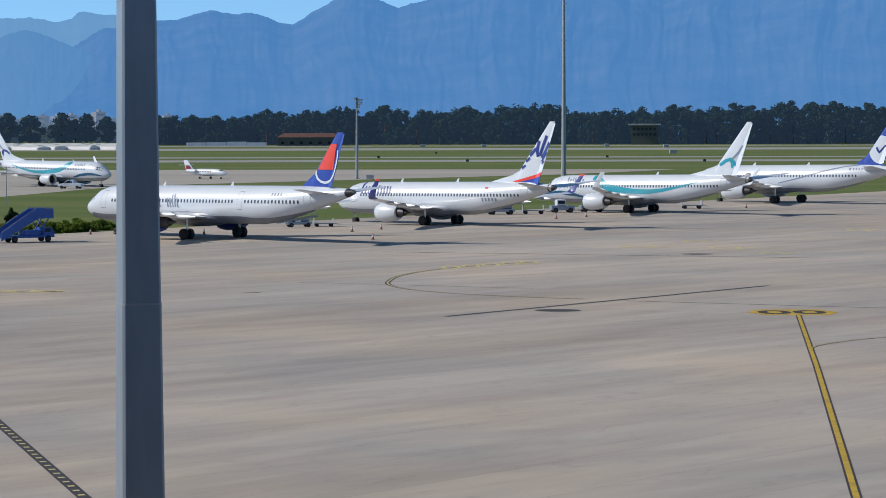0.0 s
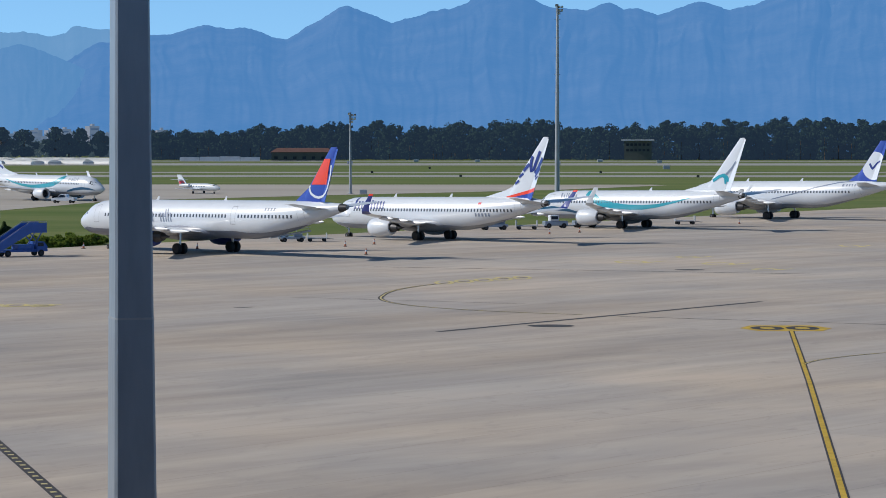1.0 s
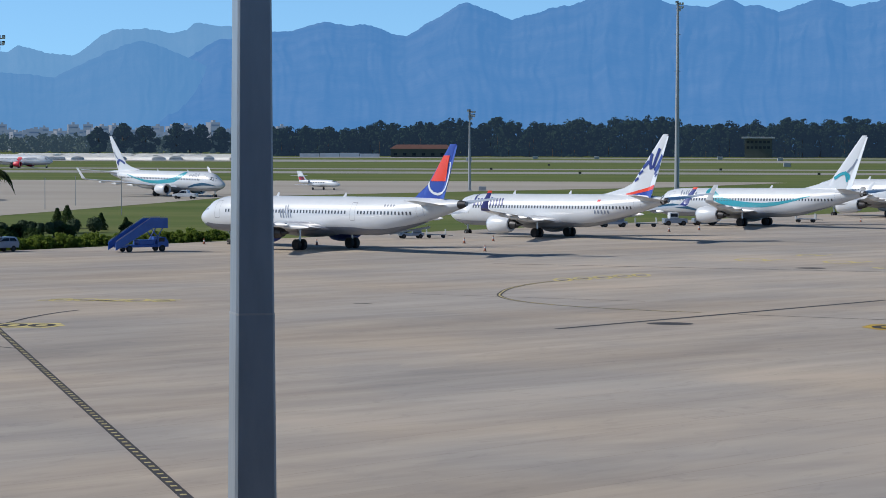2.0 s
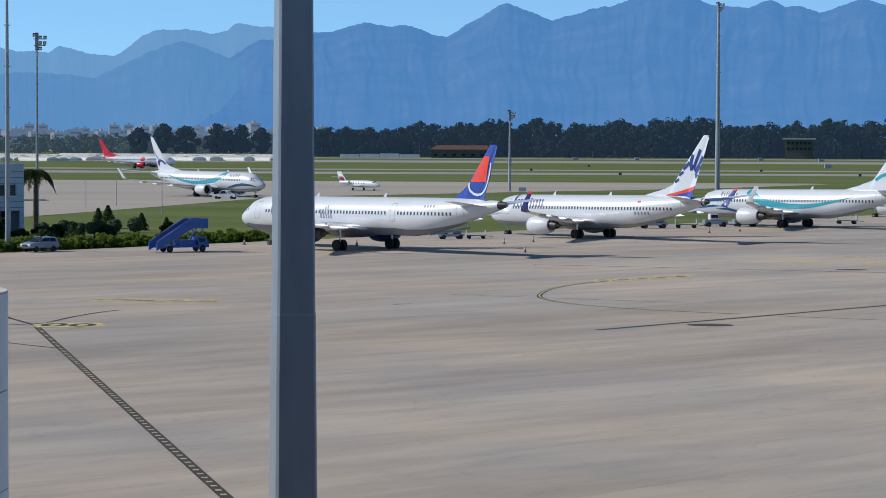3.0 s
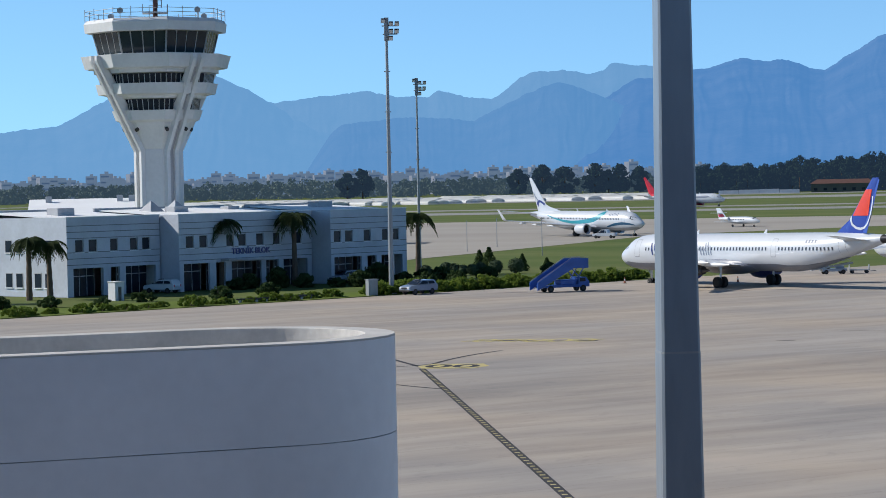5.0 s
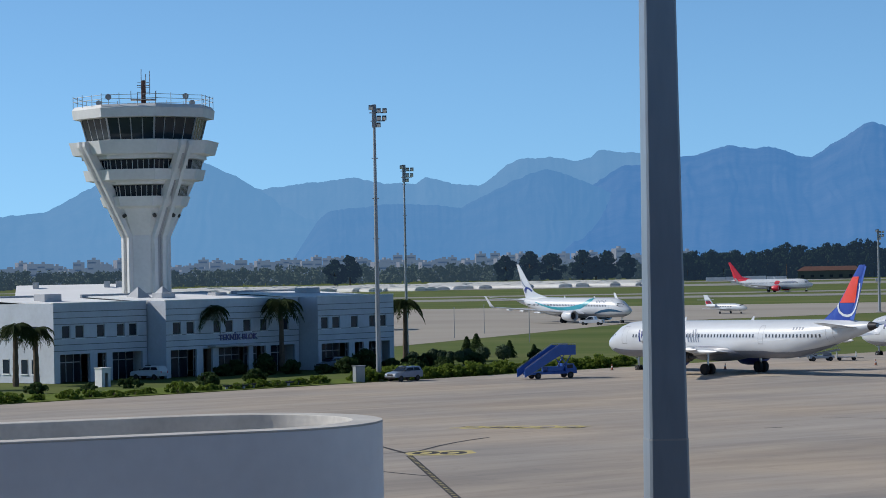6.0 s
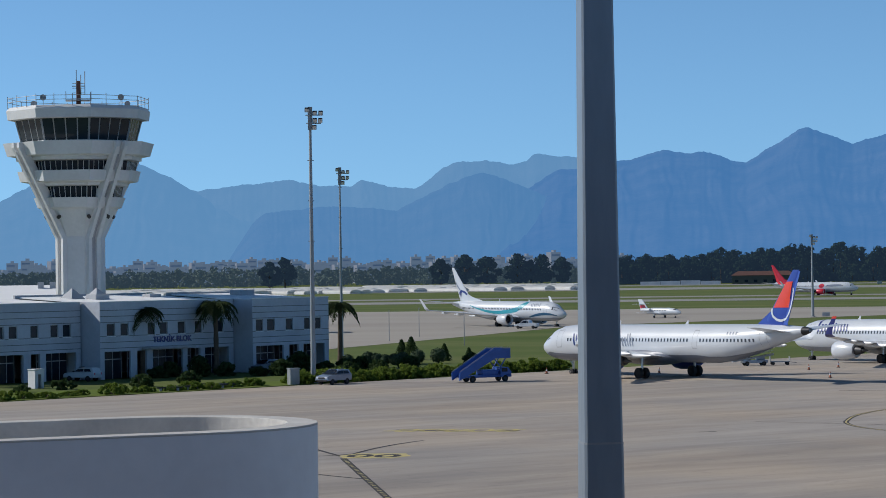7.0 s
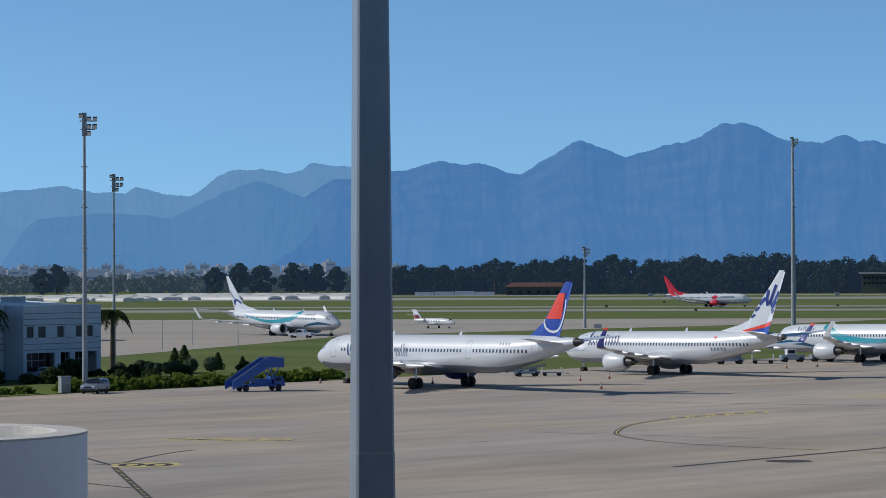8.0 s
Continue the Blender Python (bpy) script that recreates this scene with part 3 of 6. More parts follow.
def title(P, fus, material, s0, widths, z, h, side=1, lean=0.25, label="painted airline title in plain shapes"):
    """Airline lettering as plain slanted bars."""
    s = s0
    for w, hh in widths:
        rows = []
        for k in range(8):
            zz = z + h * hh * (1 - k / 7)
            rows.append([skin(P, s + x - lean * (zz - z) * (1 if side > 0 else -1), side * theta(P, s, zz), 0.03) for x in (0, w * 0.62)])
        part("title_bar", loft(rows, False, False), material, fus, label)
        s += w + 0.16


def parked(x, y, head, nose_down=0.8):
    return pose(x, y, 0.05, 0, nose_down, head)


# ---- parked line, by livery ----
P = AIRBUS
a1, f1, t1 = airliner("airliner", P, parked(-26.3, 275.5, 135.7, 0.65), "white twin-engine airliner with a blue and orange-red tail", fin=BLUE, nacelle=NAVY)
for side in (1, -1):
    part("livery_patch", fin_patch(P, [(0.08, 0.32), (0.8, 0.32), (0.53, 0.79), (0.03, 0.79)], side), RED, t1, "orange-red panel on the fin")
    part("livery_ring", fin_ribbon(P, [(0.02, 0.31), (0.1, 0.24), (0.25, 0.16), (0.45, 0.1), (0.62, 0.08), (0.8, 0.11), (0.9, 0.17), (0.95, 0.25), (0.96, 0.36), (0.93, 0.47), (0.85, 0.58), (0.73, 0.67)], 0.26, side), WHITE, t1, "white ring on the fin")
    title(P, f1, NAVY, 7.75, [(0.35, 1.2), (0.3, 1.1), (0.9, 1.2)], 3.5, 1.1, side)
    title(P, f1, LIVERYGREY, 10.4, [(0.5, 0.75), (0.5, 0.75), (0.5, 0.75), (0.4, 0.75), (0.6, 1.0), (0.5, 0.75), (0.5, 0.95), (0.4, 0.75)], 3.45, 1.4, side)
    title(P, f1, LIVERYGREY, 16.5, [(0.3, 0.72), (0.32, 0.72), (0.22, 1.0), (0.26, 1.05), (0.24, 0.72)], 3.45, 1.35, side)
    title(P, f1, LIVERYGREY, 33.5, [(0.3, 1), (0.3, 1), (0.3, 1), (0.3, 1)], 4.75, 0.28, side, 0.0, "small registration bars")

P = BOEING
a2, f2, t2 = airliner("airliner", P, parked(-1.5, 313.9, 135.4), "white airliner with blue strokes and an orange-blue wave on its tail", winglet=NAVY, tipped=RED)
for side in (1, -1):
    for w, pts in ((0.3, [(0.05, 0.24), (0.14, 0.29)]), (0.32, [(0.05, 0.35), (0.15, 0.41)]), (0.42, [(0.07, 0.45), (0.2, 0.56)]), (0.46, [(0.12, 0.69), (0.3, 0.55), (0.52, 0.43)]),
                   (0.4, [(0.5, 0.77), (0.54, 0.6), (0.58, 0.45)]), (0.5, [(0.92, 0.66), (0.82, 0.52), (0.73, 0.4)]), (0.32, [(0.97, 0.5), (0.87, 0.42), (0.78, 0.35)]), (0.22, [(0.97, 0.36), (0.85, 0.31)])):
        part("livery_stroke", fin_ribbon(P, pts, w, side), NAVY, t2, "navy brush stroke on the fin")
    part("livery_wave", fin_patch(P, [(0.02, -0.01), (0.99, 0.11), (0.99, 0.18), (0.02, 0.03)], side), RED, t2, "orange-red wave at the fin's foot")
    part("livery_base", fin_patch(P, [(0.1, -0.03), (0.99, -0.03), (0.99, 0.108), (0.1, 0.0)], side), BLUE, t2, "blue foot of the fin")
    title(P, f2, NAVY, 6.0, [(0.5, 1.15), (0.4, 0.75), (0.4, 0.75), (0.5, 1.15), (0.4, 0.75), (0.4, 0.85), (0.35, 0.75), (0.4, 0.75), (0.35, 0.75), (0.35, 0.75)], 3.85, 1.25, side)
    title(P, f2, LIVERYGREY, 27.4, [(0.35, 1), (0.35, 1), (0.35, 1), (0.35, 1), (0.35, 1)], 3.0, 0.4, side, 0.0, "small registration bars")
    part("flag_patch", band(P, [(27.7, 4.7, 4.45), (28.2, 4.7, 4.45)], side), CRIMSON, f2, "small red flag")


def swoosh(fus, P, side, flip=False):
    rows = [(s, z + w, z - w) for s, z, w in ((10.9, 5.0, 0.3), (11.6, 4.75, 0.55), (12.6, 4.25, 0.6), (14, 3.6, 0.52), (16.5, 3.2, 0.42), (19, 3.0, 0.36), (21.5, 2.98, 0.32), (24, 3.2, 0.24), (27, 3.7, 0.14), (30, 4.4, 0.06))]
    part("livery_swoosh", band(P, rows, side), TEAL, fus, "teal swoosh along the fuselage")
    rows = [(s, z + w, z - w) for s, z, w in ((1.5, 2.5, 0.06), (3, 2.75, 0.2), (5, 2.85, 0.28), (7.5, 2.6, 0.24), (10, 2.1, 0.1))]
    part("livery_swoosh", band(P, rows, side), DARKTEAL, fus, "dark teal swoosh under the nose")


def bird(P, t, side, material):
    for w, pts in ((0.42, [(0.1, 0.2), (0.25, 0.28), (0.45, 0.31), (0.62, 0.26), (0.72, 0.18)]), (0.3, [(0.4, 0.3), (0.55, 0.24), (0.66, 0.14)])):
        part("livery_bird", fin_ribbon(P, pts, w, side), material, t, "painted curved wing on the fin")
    part("livery_bird", fin_ribbon(P, [(0.5, 0.31), (0.66, 0.44), (0.74, 0.56)], 0.3, side), LIVERYGREY, t, "painted grey wing on the fin")


a3, f3, t3 = airliner("airliner", P, parked(26.8, 358.2, 137.7), "white airliner with a teal swoosh and teal tail chevron")
a5, f5, t5 = airliner("airliner", P, pose(-85.1, 533.1, 0.04, 0, 0.5, -41.0), "white airliner with a teal swoosh parked on the far apron")
for side in (1, -1):
    swoosh(f3, P, side)
    bird(P, t3, side, TEAL)
    title(P, f3, LIVERYGREY, 6.4, [(0.35, 1), (0.3, 0.7), (0.2, 1), (0.2, 1), (0.5, 0.7), (0.2, 0.9), (0.4, 0.7)], 4.3, 0.7, side)
    swoosh(f5, P, side)
    bird(P, t5, side, NAVY)
    title(P, f5, LIVERYGREY, 6.4, [(0.35, 1), (0.3, 0.7), (0.2, 1), (0.2, 1), (0.5, 0.7), (0.2, 0.9), (0.4, 0.7)], 4.3, 0.7, side)

P = AIRBUS_SHORT
a4, f4, t4 = airliner("airliner", P, parked(53.6, 402.0, 140.0) @ Matrix.Scale(1.04, 4), "white airliner with a blue tail and white disc", fin=BLUE)
for side in (1, -1):
    part("livery_disc", fin_disc(P, 0.62, 8.0, 2.15, side), WHITE, t4, "white disc on the fin")
    part("livery_bird", fin_ribbon(P, [(0.28, 0.44), (0.45, 0.36), (0.6, 0.3)], 0.34, side, 0.08), NAVY, t4, "navy bird on the disc")
    part("livery_bird", fin_ribbon(P, [(0.58, 0.32), (0.7, 0.45), (0.86, 0.5)], 0.26, side, 0.08), NAVY, t4, "navy bird on the disc")
    title(P, f4, LIVERYGREY, 29.4, [(0.5, 1), (0.3, 1), (0.3, 1), (0.3, 1), (0.3, 1)], 4.95, 0.35, side, 0.0, "small registration bars")
    part("livery_stripe", band(P, [(17.0, 3.1, 3.0), (21.0, 3.95, 3.75), (25.0, 4.95, 4.75), (28.5, 5.6, 5.45), (31.0, 5.8, 5.7)], side), LIVERYGREY, f4, "thin grey rising stripe")

P = BOEING
taxiing, f6, t6 = airliner("airliner", P, pose(-150, 1045, 0.05, 0, 0, 0), "white airliner with red tail and red engines rolling down the runway", fin=CRIMSON, nacelle=CRIMSON)
for side in (1, -1):
    part("livery_patch", band(P, [(14.0, 4.3, 3.7), (14.8, 4.7, 3.1), (15.8, 4.6, 3.0), (16.4, 4.0, 3.3)], side), CRIMSON, f6, "red painted figure shape")
    part("livery_patch", band(P, [(6.5, 4.3, 4.0), (8.0, 4.5, 3.6), (11.0, 4.4, 3.5), (13.0, 4.2, 3.7)], side), LIVERYGREY, f6, "grey painted figure shape")
    part("livery_patch", band(P, [(29.5, 5.34, 4.9), (32, 5.3, 4.5), (35, 5.2, 4.5)], side), CRIMSON, f6, "red foot of the tail")



# ---- near lamp pole ----
def square_rings(rows, turn):
    """Rings of a square tube with narrowly rounded corners."""
    angs = [radians(turn + 90 * k + d) for k in range(4) for d in (-4, -1.3, 1.3, 4)]
    return [[(r * math.cos(a), r * math.sin(a), z) for a in angs] for z, r in rows]


def taper_rings(rows, n=8, turn=0.0):
    return [[(r * math.cos(radians(turn + 360 * i / n)), r * math.sin(radians(turn + 360 * i / n)), z) for i in range(n)] for z, r in rows]


PX, PY = -25 * math.sin(radians(7.07)) - 0.006, 25 * math.cos(radians(7.07))
pole = thing("lamp_pole", pose(PX, PY, 0.05, 0, 0, 0), "tall tapered square grey steel lamp pole close by", "lamp pole")
part("lower_shaft", loft(square_rings([(0, 0.372), (10.28, 0.259)], 62.9)), POLESTEEL, pole)
part("upper_shaft", loft(square_rings([(10.28, 0.254), (24, 0.124)], 62.9)), POLESTEEL, pole)
part("slip_joint", loft(square_rings([(10.27, 0.262), (10.29, 0.262)], 62.9)), GALV, pole, "thin steel slip joint")
part("base_plate", boxes((-0.5, 0.5, -0.5, 0.5, 0, 0.06), bevel=0.01), POLESTEEL, pole)


# ---- floodlight masts ----
def mast(x, y, h, r, head, name_label):
    ob = thing("floodlight_mast", pose(x, y, 0.05, 0, 0, head), name_label, "floodlight mast", "floodlight masts")
    part("shaft", loft(taper_rings([(0, r), (h, r * 0.45)], 12)), GALV, ob)
    part("base_flange", loft(taper_rings([(0, r * 1.9), (0.12, r * 1.9)], 12)), GALV, ob)
    bm = tube((-0.5, 0, h - 0.4), (1.3, 0, h - 0.4), 0.06)
    tube((-0.4, 0, h - 1.3), (1.2, 0, h - 1.3), 0.06, bm=bm)
    tube((0, -0.9, h - 0.4), (0, 0.9, h - 0.4), 0.06, bm=bm)
    part("crossarm", bm, GALV, ob)
    part("head_cage", boxes((-0.25, 0.25, -0.25, 0.25, h - 2.0, h + 0.5), bevel=0.04), GALV, ob)
    for k, (dx, dz) in enumerate(((0.5, -0.2), (1.15, -0.2), (0.5, -1.0), (1.1, -1.0), (0.45, -1.75), (-0.35, 0.15))):
        m = Matrix.Translation((dx, -0.35, h + dz)) @ pose(0, 0, 0, 35)
        bm = bmesh.new()
        box(bm, -0.24, 0.24, -0.12, 0.12, -0.26, 0.26, m, 0.04)
        lamp = part("floodlight", bm, DARKMETAL, ob)
        bm = bmesh.new()
        box(bm, -0.2, 0.2, -0.14, -0.12, -0.22, 0.22, m)
        part("lens", bm, LAMPGLASS, lamp, "pale floodlight lens")
    n = int(h / 2.2)
    for k in range(2, n):
        if k % 2:
            part("climbing_bracket", boxes((-r * 1.15, r * 1.15, r * 0.6, r * 0.8, k * 2.2, k * 2.2 + 0.1)), GALV, ob)
    return ob


mast(-64.2, 266.6, 29.6, 0.30, 15, "tall slim grey floodlight mast at the apron edge")
mast(-80.5, 352.0, 26.6, 0.24, 13, "tall slim grey floodlight mast behind palms")
mast(-23.1, 603.0, 19.0, 0.36, 3, "grey floodlight mast beside the far apron")
mast(26.6, 605.0, 45.0, 0.62, -2, "very tall grey floodlight mast beyond the parked airliners")

# ---- rounded parapet tower close by ----
DX, DY = -11.82, 25.48


def stadium(r, half, n=14):
    pts = [(half + r * math.cos(a), r * math.sin(a)) for a in [-math.pi / 2 + math.pi * i / n for i in range(n + 1)]]
    return pts + [(-half + r * math.cos(a), r * math.sin(a)) for a in [math.pi / 2 + math.pi * i / n for i in range(n + 1)]]


drum = thing("round_stair_tower", pose(DX, DY, 0.05, 0, 0, 34), "white panelled round-ended stair tower with open parapet", "stair tower")
zt = 10.29
for k in range(9):
    z1 = zt - 1.12 * k - (0 if k else 0.025)
    z0 = zt - 1.12 * (k + 1) + 0.009
    if z0 < 0:
        z0 = 0
    outer, inner = stadium(1.8, 4.0), stadium(1.52, 4.0)
    bm = loft([[(x, y, z0) for x, y in outer], [(x, y, z1) for x, y in outer], [(x, y, z1) for x, y in inner], [(x, y, z0) for x, y in inner]], caps=False)
    part("wall_panel", bm, DRUM, drum, "" if k else "top panel ring with a pale rim", True)
part("core_wall", loft([[(x, y, z) for x, y in stadium(r, 4.0)] for z, r in ((0, 1.77), (zt - 0.06, 1.77), (zt - 0.06, 1.53), (0, 1.53))], caps=False), GREYWALL, drum, "recessed dark panel joints", True)
part("coping", loft([[(x, y, z) for x, y in stadium(r, 4.0)] for r, z in ((1.802, zt - 0.023), (1.802, zt - 0.006), (1.795, zt), (1.455, zt), (1.448, zt - 0.006), (1.448, zt - 1.2), (1.51, zt - 1.2))], caps=False), COPING, drum, "weathered beige coping and inner lining", True)
part("roof_deck", loft([[(x, y, z) for x, y in stadium(1.44, 4.0)] for z in (zt - 1.3, zt - 1.15)]), GREYWALL, drum, "grey roof deck inside the parapet")


# ---- unseen terminal front behind the viewpoint, added to keep sky off the pole ----
tagged(link_mesh("wall_unseen_terminal", boxes((-90, 90, -5.0, -4.0, 0.05, 15)), UNSEEN_WALL), "plain unseen dark wall added to block sky light", "wall", kind="structure")
tagged(link_mesh("floor_terrace", boxes((-90, 90, -4.0, 0.9, 10.0, 10.3)), GREYWALL), "plain unseen concrete terrace slab added under the viewpoint", "floor", kind="structure")


# ---- technical building ----
def wall_cells(x0, x1, z0, z1, holes, y, d):
    """A wall from x0 to x1 with rectangular openings, as one mesh."""
    bm = bmesh.new()
    xs = sorted({x0, x1, *[v for h in holes for v in h[:2]]})
    zs = sorted({z0, z1, *[v for h in holes for v in h[2:]]})
    for a, b in zip(xs, xs[1:]):
        for c, e in zip(zs, zs[1:]):
            if not any(h[0] <= (a + b) / 2 <= h[1] and h[2] <= (c + e) / 2 <= h[3] for h in holes):
                box(bm, a, b, y, y + d, c, e)
    bmesh.ops.remove_doubles(bm, verts=bm.verts, dist=0.001)
    return bm


block = thing("technical_building", pose(-101, 266, 0.05, 0, 0, 62), "white two-storey technical building with stepped blocks and dark windows", "building")
ROOF = 8.95


def wing_block(x0, x1, y, wins, doors, depth=15.0, rise=0.62):
    holes = [(a, b, 5.0, 6.45) for a, b in wins] + [(a, b, 0.0, 3.2) for a, b in doors]
    front = part("front_wall", wall_cells(x0, x1, 0, ROOF, holes, y, 0.3), PANEL, block)
    for z in (3.55, 4.25, 4.95, 6.55, 7.25, 7.95):
        part("cladding_joint", boxes((x0, x1, y - 0.012, y, z, z + 0.085)), JOINT, front)
    # this end takes the darker cladding to stand in for partial shadow
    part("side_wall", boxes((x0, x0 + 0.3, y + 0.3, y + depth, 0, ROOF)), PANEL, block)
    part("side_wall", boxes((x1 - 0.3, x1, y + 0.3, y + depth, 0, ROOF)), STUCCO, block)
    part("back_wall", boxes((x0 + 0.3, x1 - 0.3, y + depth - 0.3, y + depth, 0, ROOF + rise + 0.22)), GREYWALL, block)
    slab = [[(x, yy, z) for yy, z in ((y + 0.45, ROOF - 0.12), (y + depth - 0.32, ROOF + rise), (y + depth - 0.32, ROOF + rise - 0.15), (y + 0.45, ROOF - 0.3))] for x in (x0 + 1.0, x1 - 0.4)]
    part("roof", loft(slab), ROOFWHITE, block, "sunlit white sheet roof rising to the back")
    part("first_floor_slab", boxes((x0 + 0.3, x1 - 0.3, y + 0.3, y + depth - 0.3, 3.6, 3.9)), GREYWALL, block)
    part("parapet_cap", boxes((x0 - 0.04, x1 + 0.04, y - 0.05, y + 0.36, ROOF, ROOF + 0.08)), ROOFWHITE, block)
    for a, b in wins:
        fr = boxes((a, a + 0.07, y + 0.12, y + 0.2, 5.0, 6.45), (b - 0.07, b, y + 0.12, y + 0.2, 5.0, 6.45), (a + 0.07, b - 0.07, y + 0.12, y + 0.2, 6.38, 6.45),
                   (a + 0.07, b - 0.07, y + 0.12, y + 0.2, 5.0, 5.07))
        w = part("window", fr, GREYWALL, block)
        part("pane", boxes((a + 0.07, b - 0.07, y + 0.15, y + 0.17, 5.07, 6.38)), WINDOW, w, "dark tinted window pane")
        part("sill", boxes((a - 0.06, b + 0.06, y - 0.07, y + 0.12, 4.94, 5.0)), ROOFWHITE, w)
    for a, b in doors:
        w = part("shopfront", boxes((a, b, y + 1.58, y + 1.6, 2.2, 2.3)), GREYWALL, block, "glazed ground-floor bay with slim frames")
        n = max(2, int((b - a) / 1.1))
        for k in range(n + 1):
            x = a + (b - a) * k / n
            part("mullion", boxes((x - 0.04, x + 0.04, y + 1.6, y + 1.7, 0, 3.2)), GREYWALL, w)
        part("pane", boxes((a, b, y + 1.63, y + 1.66, 0, 3.2)), WINDOW, w, "dark tinted glazing")


wing_block(-0.5, 13.7, 0.0, [(0.75, 2.0), (2.75, 4.05), (6.0, 7.2), (9.05, 10.25), (10.95, 12.2)], [(0.4, 4.9), (6.0, 7.4), (8.3, 13.0)])
wing_block(13.9, 36.2, -3.0, [(15.0, 16.3), (17.2, 18.5), (21.6, 22.8), (23.6, 24.9), (26.6, 27.9), (29.5, 30.7), (33.2, 34.4)],
           [(14.6, 18.8), (19.8, 21.4), (22.4, 27.4), (28.2, 30.4), (31.2, 35.4)])
wing_block(36.4, 50.4, -6.0, [(37.0, 38.3), (39.0, 40.4), (42.4, 43.7), (45.8, 47.0), (47.8, 49.0)], [(37.0, 42.0), (43.0, 44.7), (45.6, 47.4), (48.0, 49.6)])
# the sunlit end wall has windows on both floors
for y in (2.6, 4.4, 7.6, 9.4, 12.2):
    for z, h in ((5.0, 1.45), (1.0, 1.7)):
        w = part("window", boxes((-0.53, -0.5, y, y + 1.2, z, z + h)), GREYWALL, block)
        part("pane", boxes((-0.545, -0.53, y + 0.07, y + 1.13, z + 0.07, z + h - 0.07)), WINDOW, w, "dark tinted window pane")
        part("sill", boxes((-0.62, -0.5, y - 0.06, y + 1.26, z - 0.07, z)), ROOFWHITE, w)
part("entrance_canopy", boxes((20.6, 28.2, -4.4, -3.0, 3.35, 3.6), bevel=0.03), GREYWALL, block)
txt = bpy.data.curves.new("sign_text", "FONT")
txt.body, txt.size, txt.extrude, txt.offset, txt.align_x = "TEKNİK BLOK", 0.95, 0.05, 0.02, "CENTER"
txt.materials.append(NAVY)
sign = new("sign_text", txt)
sign.parent = block
sign.matrix_local = pose(25.6, -3.08, 4.1, 90, 0, 0) @ Matrix.Diagonal((1.05, 1, 1, 1))
tagged(sign, "dark blue raised sign letters")
for x, y, s in ((3.5, 6, 1.6), (20, 4, 1.4), (31, 6, 1.2), (44, 3, 1.6)):
    part("rooftop_unit", boxes((x, x + 1.6 * s, y, y + 1.2 * s, ROOF - 0.25, ROOF - 0.25 + 0.8 * s), bevel=0.05), GREYWALL, block, "grey rooftop air unit")
for x in (19.0, 23.0):
    rr = [[(x + a, 7 + b, ROOF - 0.25 + c) for a, b, c in ((-1.6, -1.6, 0), (1.6, -1.6, 0), (1.6, 1.6, 0), (-1.6, 1.6, 0))], [(x + a, 7 + b, ROOF + 1.6) for a, b in ((-0.05, -0.05), (0.05, -0.05), (0.05, 0.05), (-0.05, 0.05))]]
    part("skylight", loft(rr), GREYWALL, block, "small pyramid roof light")


def shed(x, y, w, d, h, turn, label, roof=ROOFWHITE, wall=GREYWALL, name="hangar_shed"):
    ob = thing(name, pose(x, y, 0, 0, 0, turn), label, "shed", "sheds behind the building")
    part("wall", boxes((-w / 2, w / 2, -d / 2, d / 2, 0, h)), wall, ob)
    n = 9
    rr = [[(x_, -d / 2 - 0.3 + (d + 0.6) * i / n, h + 0.05 + math.sin(math.pi * i / n) * d * 0.07) for i in range(n + 1)] for x_ in (-w / 2 - 0.3, w / 2 + 0.3)]
    bm = loft(rr, close=False, caps=False)
    bmesh.ops.solidify(bm, geom=bm.faces[:], thickness=0.12)
    part("roof", bm, roof, ob, "bright curved sheet roof", True)
    for k in range(3):
        part("roof_vent", boxes((-w * 0.35 + k * w * 0.33, -w * 0.35 + k * w * 0.33 + 0.8, -0.4, 0.4, h + d * 0.07, h + d * 0.07 + 0.7), bevel=0.05), GREYWALL, ob)
    return ob


hangar = thing("hangar", pose(-132, 356, 0, 0, 0, 20.4), "large shed with a bright white sloping roof", "hangar")
part("wall", loft([[(x, y, z) for y, z in ((-7, 0), (-7, 8.4), (9, 10.5), (9, 0))] for x in (-8.5, 7.5)]), GREYWALL, hangar)
part("roof", loft([[(x, y, z) for y, z in ((-7.5, 8.4), (-7.5, 8.55), (9.4, 10.75), (9.4, 10.6))] for x in (-9, 8)]), ROOFWHITE, hangar, "bright white sloping roof")
for x in (-6.5, 4.2, 6.0):
    part("roof_vent", boxes((x, x + 0.9, 5.5, 6.3, 10.0, 11.2), bevel=0.06), GREYWALL, hangar)
shed(-165, 330, 24, 18, 6.5, 62, "grey shed with a pale roof", GREYWALL)
for x, y in ((-118, 470), (-106, 490), (-128, 500), (-150, 480)):
    shed(x - 20, y, 16, 10, 4.8, 12 + x % 9, "small low shed with a white roof")

# ---- control tower ----
VIEW = 18.65
tower = thing("control_tower", pose(-102.25, 301.05, -0.3, 0, 0, VIEW), "white concrete control tower with flared ribs and glazed octagonal cab", "control tower")
ANG = [radians(-90 + 9.5 + 45 * k) for k in range(8)]


def octa(r, z, grow=1.0):
    return [(r * math.cos(a), r * math.sin(a), z) for a in ANG]


